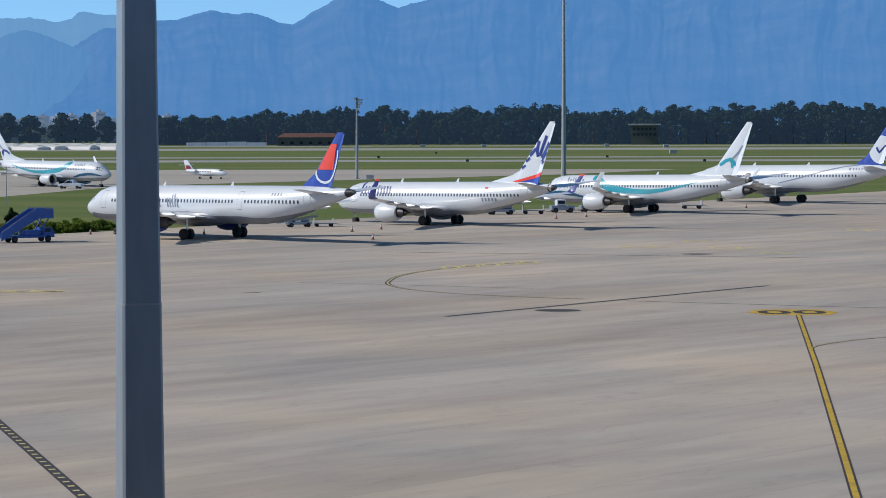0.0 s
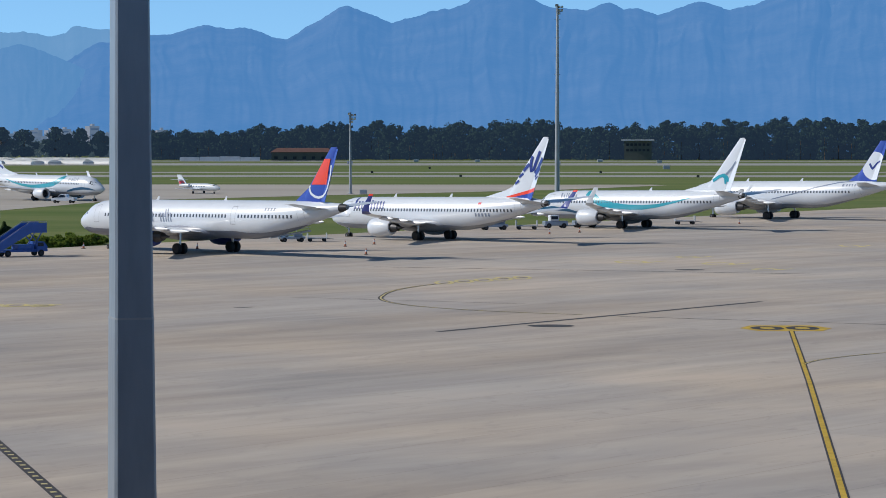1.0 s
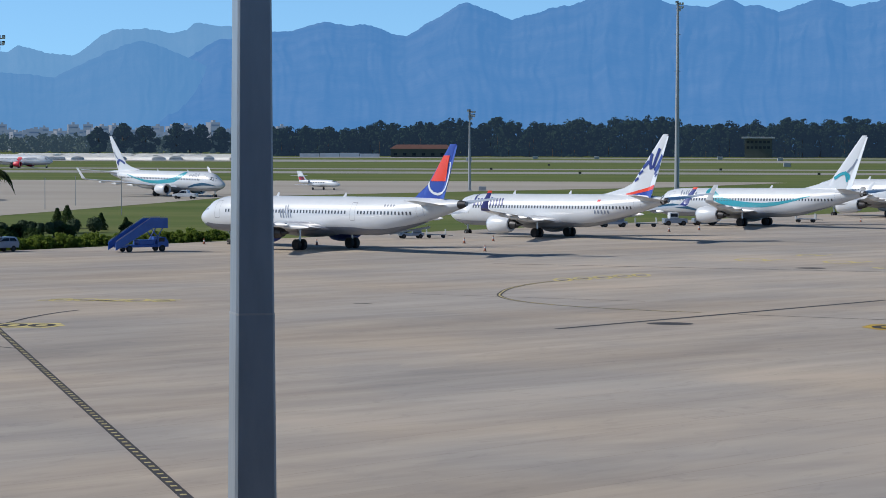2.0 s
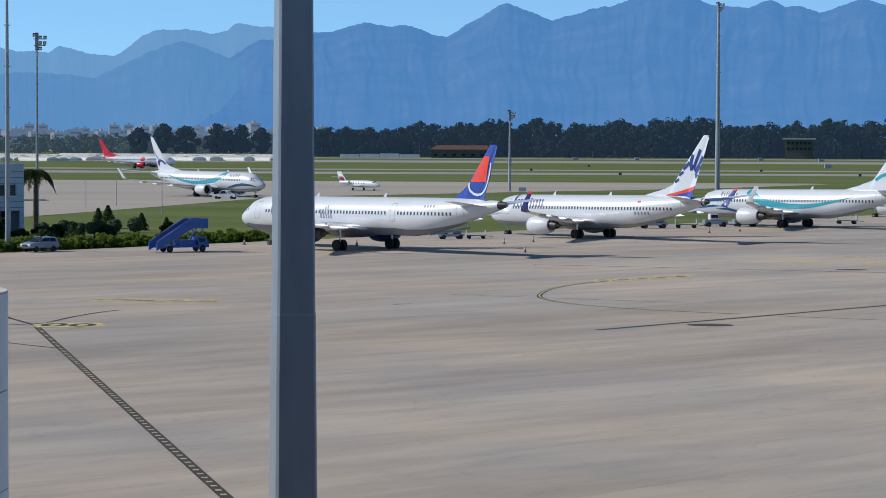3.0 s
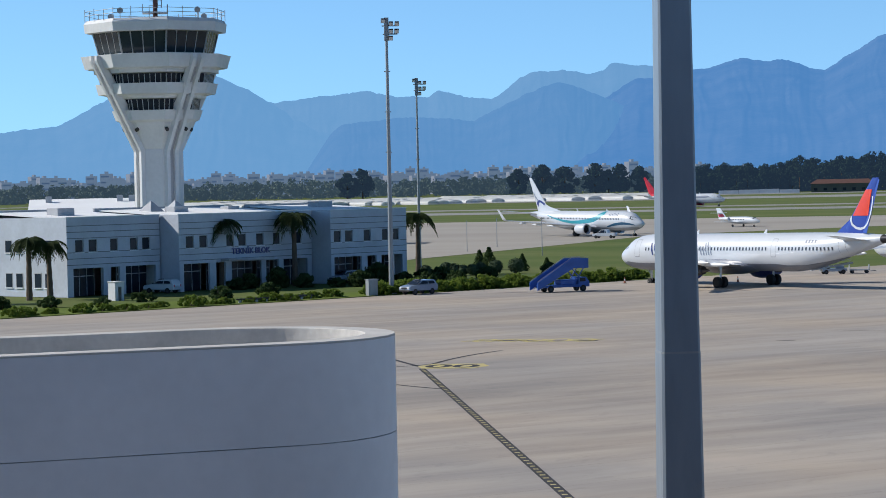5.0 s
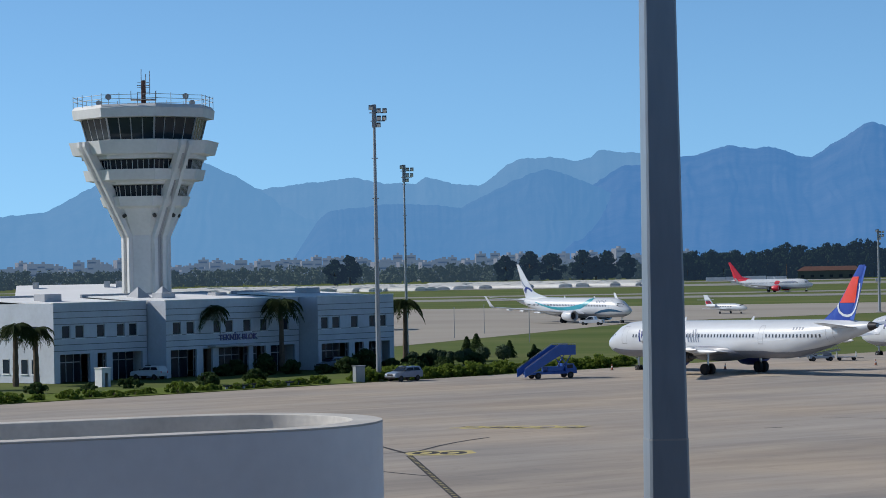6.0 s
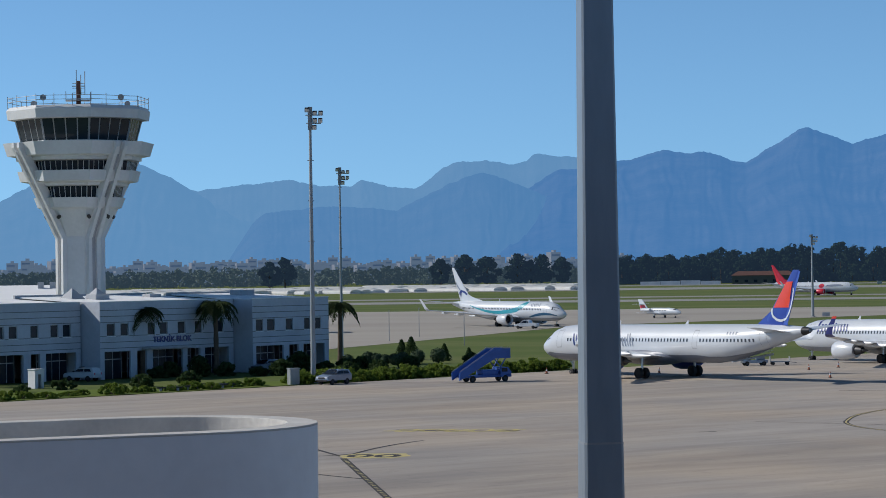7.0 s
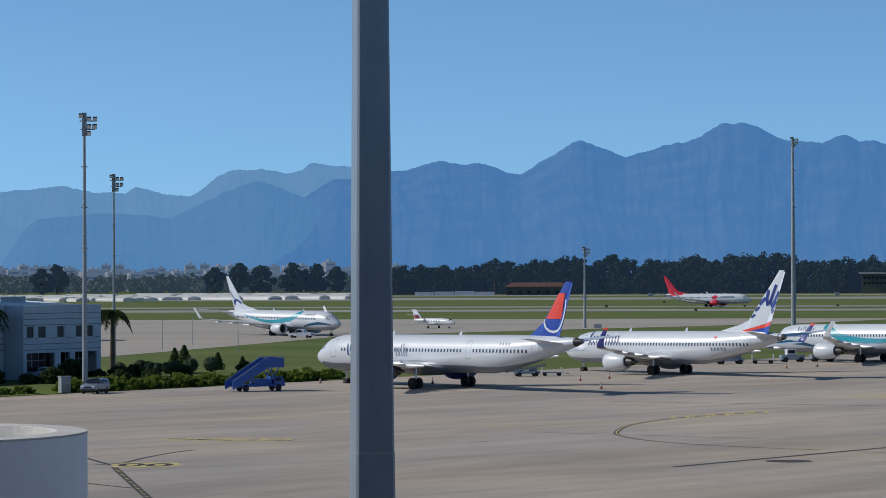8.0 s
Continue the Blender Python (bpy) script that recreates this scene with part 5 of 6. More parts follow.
bright = [shrub("shrub", h, s, BUSHLEAF, 50, 40, 0.17, "bright green leafy shrub at the apron edge") for h, s in ((0.95, 1.8), (1.25, 1.9), (0.75, 2.1))]
dark = [shrub("shrub", h, s, DARKLEAF, 46, 40, 0.2, "dark green shrub behind the hedge") for h, s in ((1.6, 1.4), (2.3, 1.3), (1.2, 1.3))]
low_dark = [shrub("shrub", h, s, DARKLEAF, 34, 34, 0.16, "low clipped dark shrub on the lawn") for h, s in ((1.1, 1.2), (1.4, 1.3), (0.9, 1.5))]
hedge = [shrub("shrub", h, s, BUSHLEAF, 40, 40, 0.13, "low rough green hedge shrub on the lawn edge") for h, s in ((0.75, 1.4), (1.0, 1.7), (0.6, 1.6))]
spots = []
for k in range(62):
    spots.append((bright, *along(1 + k * 0.72 + RNG.uniform(-0.5, 0.5), 2.0 + RNG.uniform(0, 4.5))))
for k in range(16):
    spots.append((hedge, *along(-46 + k * 2.7 + RNG.uniform(-1, 1), 2.4 + RNG.uniform(0, 1.6))))
for k in range(15):
    spots.append((dark, *along(3 + k * 2.6 + RNG.uniform(-0.8, 0.8), 14 + RNG.uniform(0, 18))))
for k in range(9):
    spots.append((low_dark, *along(-60 + k * 6.8 + RNG.uniform(-2, 2), 13 + RNG.uniform(0, 5) + max(0, -k + 5))))
seen = {}
for group, x, y in spots:
    k = int(RNG.integers(0, 3))
    m = pose(x, y, 0.0, 0, 0, RNG.uniform(0, 360))
    src = group[k]
    if src.name not in seen:
        src.matrix_world = m
        seen[src.name] = 1
    else:
        ob = copy_thing(src, m)
        f = RNG.uniform(0.75, 1.15)
        ob.scale = (f, f, f * RNG.uniform(0.85, 1.15))


for k, src in enumerate(bright + dark + low_dark + hedge):
    if src.name not in seen:
        src.matrix_world = pose(*along(-30 + 9 * k, 14), 0.0)


def ball_shrub(x, y, r):
    ob = thing("clipped_shrub", pose(x, y, 0.0), "round clipped grey-green shrub on the lawn", "shrub", "clipped shrubs")
    part("stem", tube((0, 0, 0), (0, 0, r), 0.08, 0.05, 6), BARK, ob)
    q, f = leaf_cloud([(0, 0, r * 0.95)], [r], 900, 0.14, RNG, 0.95, 0.35)
    new("foliage", leaf_mesh("foliage", q, f, BALLLEAF)).parent = ob


def conifer(x, y, h):
    ob = thing("young_conifer", pose(x, y, 0.0), "young dark conifer with upswept tiers on the lawn", "tree", "young conifers")
    part("trunk", tube((0, 0, 0), (0, 0, h * 0.95), 0.09, 0.02, 6), BARK, ob)
    tiers = [(0.62 * h * (1 - t) * 0.5 * math.cos(a), 0.62 * h * (1 - t) * 0.5 * math.sin(a), h * (0.12 + 0.86 * t)) for t in np.linspace(0, 1, 9) for a in np.arange(0, 6.2, 1.25) + 3 * t]
    q, f = leaf_cloud(tiers, [0.09 * h + 0.2 * h * (1 - (p[2] / h)) * 0.6 for p in tiers], 34, 0.13, RNG, 0.7)
    new("crown", leaf_mesh("crown", q, f, DARKLEAF)).parent = ob


for x, y, r in ((-68.2, 318.3, 0.85), (-67.0, 318.0, 0.75), (-65.7, 317.6, 0.8), (-64.9, 319.2, 0.9), (-63.6, 322.5, 1.0), (-69.9, 321.0, 0.9), (-61.0, 323.0, 1.1), (-71.5, 316.0, 0.8)):
    ball_shrub(x, y, r)
for x, y, h in ((-61.7, 331.4, 2.2), (-67.4, 337.2, 3.0), (-69.0, 338.5, 2.6), (-58.2, 330.4, 1.7)):
    conifer(x, y, h)


def palm(x, y, h, label="tall palm tree with drooping fronds by the building"):
    ob = thing("palm_tree", pose(x, y, 0, 0, 0, RNG.uniform(0, 360)), label, "palm tree", "palm trees")
    rows = [(h * k / 10, 0.34 - 0.012 * k + (0.04 if k % 2 else 0)) for k in range(11)]
    part("trunk", loft([[(r * math.cos(a) + 0.02 * z, r * math.sin(a), z) for a in [2 * math.pi * i / 10 for i in range(10)]] for z, r in rows]), BARK, ob)
    for k in range(34):
        a = 2 * math.pi * k / 34 * 2.618
        rise = RNG.uniform(-0.3, 1.3)
        L = h * 0.35 + RNG.uniform(-0.3, 0.4)
        bm = bmesh.new()
        prev = None
        for i in range(9):
            t = i / 8
            r_ = L * t * (1 - 0.15 * t)
            z = h + rise * L * 0.5 * t - L * 0.75 * t * t
            c = Vector((0.02 * h + r_ * math.cos(a), r_ * math.sin(a), z))
            if prev is not None and i > 1:
                w = Vector((-math.sin(a), math.cos(a), 0)) * (0.75 * math.sin(math.pi * min(1, t * 0.85 + 0.12)))
                d = c - prev
                for sgn in (-1, 1):
                    for j in (0.0, 0.5):
                        b = prev + d * j
                        bm.faces.new([bm.verts.new(p) for p in (b, b + d * 0.32, b + w * sgn + d * 0.9 - Vector((0, 0, 0.3)), b + w * sgn * 0.96 + d * 0.6 - Vector((0, 0, 0.32)))])
            if prev is not None:
                tube(prev, c, 0.035, n=4, bm=bm)
            prev = c
        part("frond", bm, PALMLEAF, ob)


for x, y, h in ((-102.4, 263.2, 6.2), (-104.0, 261.0, 6.7), (-88.9, 283.8, 8.0), (-82.1, 291.4, 8.5), (-73.0, 318, 7.9), (-109, 252, 6.3)):
    palm(x, y, h)


# ---- vehicles and apron equipment ----
def wheel(parent, x, y, r, w=0.22):
    tyre = part("wheel", loft([ring((x, y + d, r), rr, 18, "y") for d, rr in ((-w / 2, r * 0.6), (-w / 2, r * 0.9), (-w * 0.35, r), (w * 0.35, r), (w / 2, r * 0.9), (w / 2, r * 0.6))]), RUBBER, parent, "", True)
    part("rim", loft([ring((x, y + d, r), rr, 14, "y") for d, rr in ((-w / 2 - 0.01, r * 0.2), (-w / 2 - 0.01, r * 0.5), (w / 2 + 0.01, r * 0.5), (w / 2 + 0.01, r * 0.2))]), DARKMETAL, tyre)


def car(name, m, paint, label, L=4.2, W=1.75, H=1.58, pickup=False):
    ob = thing(name, m, label, "car")
    h, w = L / 2, W / 2
    side = [(h, 0.45), (h - 0.02, 0.8), (h - 0.2, 0.95), (h - 1.15, 1.08), (-h + 0.05, 1.1), (-h, 0.85), (-h + 0.05, 0.42)]
    rr = [[(x, y, z) for x, z in side] for y in (-w, -w + 0.06, w - 0.06, w)]
    rr[0] = [(x * 0.98, y, z - 0.03 if z > 0.6 else z + 0.03) for x, y, z in rr[0]]
    rr[3] = [(x * 0.98, y, z - 0.03 if z > 0.6 else z + 0.03) for x, y, z in rr[3]]
    body = part("body", loft(rr), paint, ob)
    back_ = -h + (1.6 if pickup else 0.1)
    cab = [(h - 1.2, 1.06), (h - 1.95, H - 0.06), (h - 2.2, H), (back_ + 0.45, H), (back_ + 0.2, H - 0.08), (back_, 1.06)]
    part("cabin", loft([[(x, y * (1 if z < 1.2 else 0.86), z) for x, z in cab] for y in (-w + 0.05, w - 0.05)]), paint, body)
    for sgn in (-1, 1):
        y = (w - 0.04) * sgn
        bm = bmesh.new()
        bm.faces.new([bm.verts.new((x, y * (0.985 if z < 1.3 else 0.875) + 0.035 * sgn, z)) for x, z in ((h - 1.45, 1.14), (h - 2.0, H - 0.14), (h - 2.75, H - 0.12), (h - 2.75, 1.14))])
        part("side_window", bm, WINDOW, body, "dark car window")
        bm = bmesh.new()
        bm.faces.new([bm.verts.new((x, y * (0.985 if z < 1.3 else 0.875) + 0.035 * sgn, z)) for x, z in ((h - 2.85, 1.14), (h - 2.85, H - 0.12), (back_ + 0.5, H - 0.14), (back_ + 0.3, 1.14))])
        part("side_window", bm, WINDOW, body, "dark car window")
        part("headlight", boxes((h - 0.12, h + 0.015, sgn * (w - 0.32) - 0.2, sgn * (w - 0.32) + 0.2, 0.68, 0.86), bevel=0.03), LAMPGLASS, body, "clear headlight")
        part("tail_light", boxes((-h - 0.012, -h + 0.08, sgn * (w - 0.2) - 0.1, sgn * (w - 0.2) + 0.1, 0.75, 1.0), bevel=0.02), CRIMSON, body, "red tail light")
        part("mirror", boxes((h - 1.5, h - 1.35, sgn * (w + 0.02) - 0.09, sgn * (w + 0.02) + 0.09, 1.1, 1.25), bevel=0.03), DARKMETAL, body)
        for x in (h - 0.85, -h + 0.85):
            wheel(ob, x, sgn * (w - 0.1), 0.34)
    bm = bmesh.new()
    bm.faces.new([bm.verts.new(p) for p in ((h - 1.2, -w + 0.15, 1.12), (h - 1.2, w - 0.15, 1.12), (h - 1.9, w * 0.78, H - 0.09), (h - 1.9, -w * 0.78, H - 0.09))])
    bmesh.ops.translate(bm, verts=bm.verts, vec=(0.03, 0, 0.02))
    part("windscreen", bm, WINDOW, body, "dark windscreen")
    part("bumper", boxes((h - 0.06, h + 0.06, -w + 0.08, w - 0.08, 0.38, 0.58), bevel=0.04), DARKMETAL, body)
    part("grille", boxes((h - 0.04, h + 0.02, -0.45, 0.45, 0.62, 0.82), bevel=0.02), DARKMETAL, body)
    part("roof_beacon", boxes((0.0, 0.25, -0.45, 0.45, H, H + 0.09), bevel=0.03), DARKMETAL, ob, "small dark roof beacon bar")
    return ob


service_car = car("service_car", pose(-61, 264.8, 0.05, 0, 0, 236), SILVER, "silver airport service car on the apron edge")
car("pickup_truck", pose(-77.5, 509, 0.04, 0, 0, 168), WHITE, "white pickup truck beside the far airliner", 5.0, 1.85, 1.8, True)
car("parked_car", pose(-93.5, 275.5, 0.0, 0, 0, 165), WHITE, "white car parked before the technical building")
car("parked_car", pose(-77.5, 297.0, 0.0, 0, 0, 240), SILVER, "grey car parked before the technical building")

stairs = thing("passenger_stairs", pose(-45.5, 267.3, 0.05, 0, 0, 38) @ Matrix.Scale(0.88, 4), "blue mobile passenger stairs truck parked on the apron", "passenger stairs")
part("chassis", boxes((-3.2, 3.4, -0.9, 0.9, 0.55, 0.85), bevel=0.03), STAIRBLUE, stairs)
part("truck_cab", loft([[(3.3, y, 0.6), (3.35, y, 1.15), (2.9, y, 1.75), (1.9, y, 1.8), (1.85, y, 0.6)] for y in (-0.95, 0.95)]), STAIRBLUE, stairs)
part("cab_glass", boxes((2.0, 2.8, -0.97, 0.97, 1.2, 1.65)), WINDOW, stairs, "dark cab window")
part("engine_box", boxes((-0.6, 1.6, -0.85, 0.85, 0.85, 1.45), bevel=0.06), STAIRBLUE, stairs)
for sgn in (-1, 1):
    y = 1.0 * sgn
    rr = [[(x, y + d, z) for x, z in ((-3.9, 0.25), (-3.9, 1.2), (0.9, 4.05), (3.2, 4.05), (3.2, 2.85), (1.1, 2.85))] for d in (-0.05, 0.05)]
    part("side_panel", loft(rr), STAIRBLUE, stairs, "tall blue stair side panel")
    part("handrail", tube((-3.9, y, 1.32), (0.9, y, 4.17), 0.035), GALV, stairs)
    part("platform_rail", tube((0.9, y, 4.17), (3.2, y, 4.17), 0.035), GALV, stairs)
    part("support_leg", tube((1.2, y * 0.85, 0.8), (2.6, y * 0.85, 2.85), 0.07), STAIRBLUE, stairs)
    part("support_leg", tube((2.8, y * 0.85, 0.8), (1.0, y * 0.85, 2.85), 0.07), STAIRBLUE, stairs)
    for x in (-2.0, 2.5):
        wheel(stairs, x, 0.85 * sgn, 0.4, 0.28)
for k in range(15):
    x, z = -3.75 + 0.33 * k, 0.35 + 0.18 * k
    part("step", boxes((x, x + 0.34, -0.93, 0.93, z - 0.05, z)), GALV, stairs)
part("platform", boxes((1.0, 3.3, -0.93, 0.93, 2.85, 2.95)), GALV, stairs)

jet = thing("business_jet", pose(-59.3, 605, 0.04, 0, 0, -38), "small white business jet with red tail parked far off", "aircraft")
rows = [(0, 1.25, 0.04), (0.3, 1.3, 0.35), (1.2, 1.4, 0.62), (2.6, 1.55, 0.8), (4, 1.6, 0.85), (8.5, 1.6, 0.85), (11, 1.75, 0.6), (13.4, 1.95, 0.2)]
part("fuselage", loft([ring((6.5 - s, 0, z), r, 18) for s, z, r in rows]), WHITE, jet, "", True)
for sgn in (1, -1):
    part("wing", flying_surface([(0.6, 2.4, 0.6, 1.05, 0.3), (-0.6, 1.0, 7.2, 1.35, 0.12)], sgn), WHITE, jet, "", True)
    part("tailplane", flying_surface([(-5.8, 1.4, 0.1, 3.3, 0.15), (-6.7, 0.8, 2.6, 3.35, 0.08)], sgn), WHITE, jet, "", True)
    part("engine", loft([ring((x, 1.25 * sgn, 1.95), r, 14) for x, r in ((-2.6, 0.3), (-2.5, 0.4), (-3.6, 0.45), (-5.2, 0.3))]), WHITE, jet, "", True)
    wheel(jet, -0.6, 1.9 * sgn, 0.3)
    part("gear_leg", tube((-0.6, 1.9 * sgn, 0.3), (-0.6, 1.7 * sgn, 1.1), 0.06), METAL, jet)
    for k in range(5):
        part("cabin_window", boxes((1.8 - 0.85 * k, 2.2 - 0.85 * k, sgn * 0.84 - 0.01, sgn * 0.84 + 0.01, 1.65, 1.95)), GLASSDARK, jet)
part("fin", loft([[(-4.4, 0.1, 2.2), (-6.9, 0.06, 2.0), (-6.9, -0.06, 2.0), (-4.4, -0.1, 2.2)], [(-6.4, 0.05, 4.5), (-7.8, 0.03, 4.5), (-7.8, -0.03, 4.5), (-6.4, -0.05, 4.5)]]), WHITE, jet)
part("tail_stripe", loft([[(-5.0, 0.13, 2.45), (-6.9, 0.1, 2.3), (-6.9, -0.1, 2.3), (-5.0, -0.13, 2.45)], [(-5.6, 0.11, 3.1), (-7.1, 0.09, 3.0), (-7.1, -0.09, 3.0), (-5.6, -0.11, 3.1)]]), CRIMSON, jet, "red band on the fin")
part("windscreen", boxes((4.2, 5.0, -0.5, 0.5, 1.9, 2.2), bevel=0.08), GLASSDARK, jet)
wheel(jet, 4.6, 0, 0.24)
part("gear_leg", tube((4.6, 0, 0.24), (4.6, 0, 1.1), 0.05), METAL, jet)


def belt_loader(m, paint, label):
    ob = thing("belt_loader", m, label, "ground vehicle", "baggage vehicles")
    part("chassis", boxes((-1.9, 1.9, -0.75, 0.75, 0.4, 0.8), bevel=0.05), paint, ob)
    part("belt_bed", loft([[(x, y, z) for x, z in ((-3.4, 0.55), (-3.4, 0.75), (2.9, 1.75), (2.9, 1.5))] for y in (-0.4, 0.4)]), GALV, ob, "tilted conveyor bed")
    part("belt", loft([[(x, y, z) for x, z in ((-3.3, 0.77), (-3.3, 0.79), (2.8, 1.77), (2.8, 1.75))] for y in (-0.3, 0.3)]), RUBBER, ob)
    part("driver_seat", boxes((-0.9, -0.4, 0.42, 0.8, 0.8, 1.25), bevel=0.05), DARKMETAL, ob)
    part("hood", boxes((0.4, 1.8, 0.42, 0.78, 0.8, 1.2), bevel=0.06), paint, ob)
    part("rail", tube((-3.3, -0.45, 1.2), (2.8, -0.45, 2.2), 0.03), GALV, ob)
    for k in range(4):
        part("rail_post", tube((-3.0 + 1.8 * k, -0.45, 0.8 + 0.29 * k), (-3.0 + 1.8 * k, -0.45, 1.25 + 0.29 * k), 0.025, n=6), GALV, ob)
    for x in (-1.3, 1.3):
        for y in (-0.7, 0.7):
            wheel(ob, x, y, 0.33)


def cart(m, label):
    ob = thing("baggage_cart", m, label, "ground vehicle", "baggage vehicles")
    part("deck", boxes((-1.5, 1.5, -0.75, 0.75, 0.45, 0.58), bevel=0.02), GALV, ob)
    part("end_rail", boxes((-1.5, -1.44, -0.75, 0.75, 0.58, 1.3)), GALV, ob)
    part("end_rail", boxes((1.44, 1.5, -0.75, 0.75, 0.58, 1.3)), GALV, ob)
    part("tow_bar", tube((1.5, 0, 0.45), (2.6, 0, 0.35), 0.04), GALV, ob)
    for x in (-1.1, 1.1):
        for y in (-0.65, 0.65):
            wheel(ob, x, y, 0.26, 0.16)


belt_loader(pose(-18.9, 307, 0.05, 0, 0, 20) @ Matrix.Scale(0.82, 4), SILVER, "grey belt loader parked behind an airliner tail")
cart(pose(-15.9, 308.5, 0.05, 0, 0, 10) @ Matrix.Scale(0.8, 4), "empty steel baggage cart beside the loader")
belt_loader(pose(6.6, 350, 0.05, 0, 0, 15), SILVER, "grey belt loader between two airliners")
cart(pose(11.2, 351.5, 0.05, 0, 0, 5), "steel baggage cart between two airliners")
cart(pose(35.5, 374, 0.05, 0, 0, 5), "steel baggage cart near an airliner tail")
for x, y in ((15.5, 358), (19.8, 360)):
    tug = thing("tow_tractor", pose(x, y, 0.05, 0, 0, 12), "grey tow tractor with a white cab beside an airliner", "ground vehicle", "tow tractors")
    part("body", boxes((-1.7, 1.7, -0.8, 0.8, 0.35, 1.0), bevel=0.08), SILVER, tug)
    part("cab", boxes((-0.9, 0.4, -0.7, 0.7, 1.0, 1.85), bevel=0.1), WHITE, tug)
    part("cab_glass", boxes((-0.75, 0.25, -0.72, 0.72, 1.25, 1.7)), WINDOW, tug)
    for wx in (-1.1, 1.1):
        for wy in (-0.75, 0.75):
            wheel(tug, wx, wy, 0.36)
gpu = thing("ground_power_unit", pose(-64.5, 517, 0.04, 0, 0, 5), "white ground power unit beside the far airliner", "ground vehicle")
part("housing", boxes((-1.5, 1.5, -0.8, 0.8, 0.45, 2.0), bevel=0.1), WHITE, gpu)
part("tow_bar", tube((1.5, 0, 0.5), (2.8, 0, 0.4), 0.05), GALV, gpu)
for x in (-1, 1):
    for y in (-0.7, 0.7):
        wheel(gpu, x, y, 0.3)


def cone(x, y):
    ob = thing("traffic_cone", pose(x, y, 0.05), "orange traffic cone with a pale band on the apron", "traffic cone", "traffic cones")
    part("foot", boxes((-0.22, 0.22, -0.22, 0.22, 0, 0.04), bevel=0.01), DARKMETAL, ob)
    part("shell", loft([ring((0, 0, z), r, 12, "z") for z, r in ((0.04, 0.15), (0.35, 0.09), (0.7, 0.03))]), ORANGE, ob)
    part("reflective_band", loft([ring((0, 0, z), r, 12, "z") for z, r in ((0.32, 0.1), (0.5, 0.07))]), WHITE, ob)


for x, y in ((-28.4, 286.1), (-8.7, 272.0), (-11.8, 293.0), (-8.6, 299.4), (18.0, 339.7), (13.7, 333.6), (43.9, 376.5), (-41.5, 287)):
    cone(x, y)

# ---- small roadside things ----
kiosk = thing("guard_kiosk", pose(-93.0, 258.5, 0, 0, 0, 62) @ Matrix.Scale(0.8, 4), "small white gate kiosk with dark doorway on the lawn", "kiosk")
part("wall", wall_cells(-0.8, 0.8, 0, 2.5, [(-0.25, 0.35, 0, 1.9)], -0.7, 0.15), STUCCO, kiosk)
part("shell", boxes((-0.8, -0.65, -0.55, 0.7, 0, 2.5), (0.65, 0.8, -0.55, 0.7, 0, 2.5), (-0.65, 0.65, 0.55, 0.7, 0, 2.5)), STUCCO, kiosk)
part("roof", boxes((-0.9, 0.9, -0.8, 0.8, 2.5, 2.62), bevel=0.02), STUCCO, kiosk)
cab = thing("electrical_cabinet", pose(-65.6, 263.2, 0.0, 0, 0, 40), "grey steel electrical cabinet beside the mast", "cabinet")
part("housing", boxes((-0.55, 0.55, -0.4, 0.4, 0, 1.75), bevel=0.03), GALV, cab)
part("door", boxes((-0.48, 0.48, -0.43, -0.4, 0.12, 1.6), bevel=0.01), GALV, cab)
part("roof_cap", boxes((-0.62, 0.62, -0.48, 0.48, 1.75, 1.82)), GALV, cab)
for x, y, h in ((-89.2, 427, 5.2), (-89.2, 454, 5.2), (-71.0, 399, 6.0), (-106, 420, 4.0)):
    ob = thing("fence_pole", pose(x, y, 0), "thin grey steel pole on the airfield grass", "pole", "thin poles")
    part("shaft", tube((0, 0, 0), (0, 0, h), 0.07, 0.05), GALV, ob)
    part("cap", boxes((-0.1, 0.1, -0.1, 0.1, h, h + 0.15)), GALV, ob)
for k in range(6):
    ob = thing("concrete_bench", pose(*along(-17 + k * 1.6, 3.0 + 0.4 * (k % 3)), 0, 0, 0, 30), "low grey concrete barrier on the lawn", "barrier", "low barriers")
    part("slab", boxes((-1.3, 1.3, -0.18, 0.18, 0.32, 0.48), bevel=0.02), DARKMETAL, ob)
    for x in (-0.9, 0.9):
        part("leg", boxes((x - 0.12, x + 0.12, -0.15, 0.15, 0, 0.32)), GREYWALL, ob)


# ---- painted lines and seams on the apron ----
def strip(bm, pts, width, z):
    """A flat ribbon along a line of points."""
    ps = [Vector((x, y, z)) for x, y in pts]
    rows = []
    for i, p in enumerate(ps):
        d = (ps[min(i + 1, len(ps) - 1)] - ps[max(i - 1, 0)]).normalized()
        n = Vector((-d.y, d.x, 0)) * width / 2
        rows.append([p - n, p + n])
    return loft(rows, close=False, caps=False, bm=bm)


def line(name, pts, width, material, label, z=0.058):
    ob = link_mesh(name, strip(bmesh.new(), pts, width, z), material)
    if ob.data.polygons[0].normal.z < 0:
        ob.data.flip_normals()
    return tagged(ob, label, "marking", kind="structure")


def bow(p, c, q, n=14):
    """A smooth bend from p to q, drawn towards c."""
    p, c, q = Vector(p), Vector(c), Vector(q)
    return [tuple((p * (1 - t) ** 2 + c * 2 * t * (1 - t) + q * t * t)) for t in [i / n for i in range(n + 1)]]


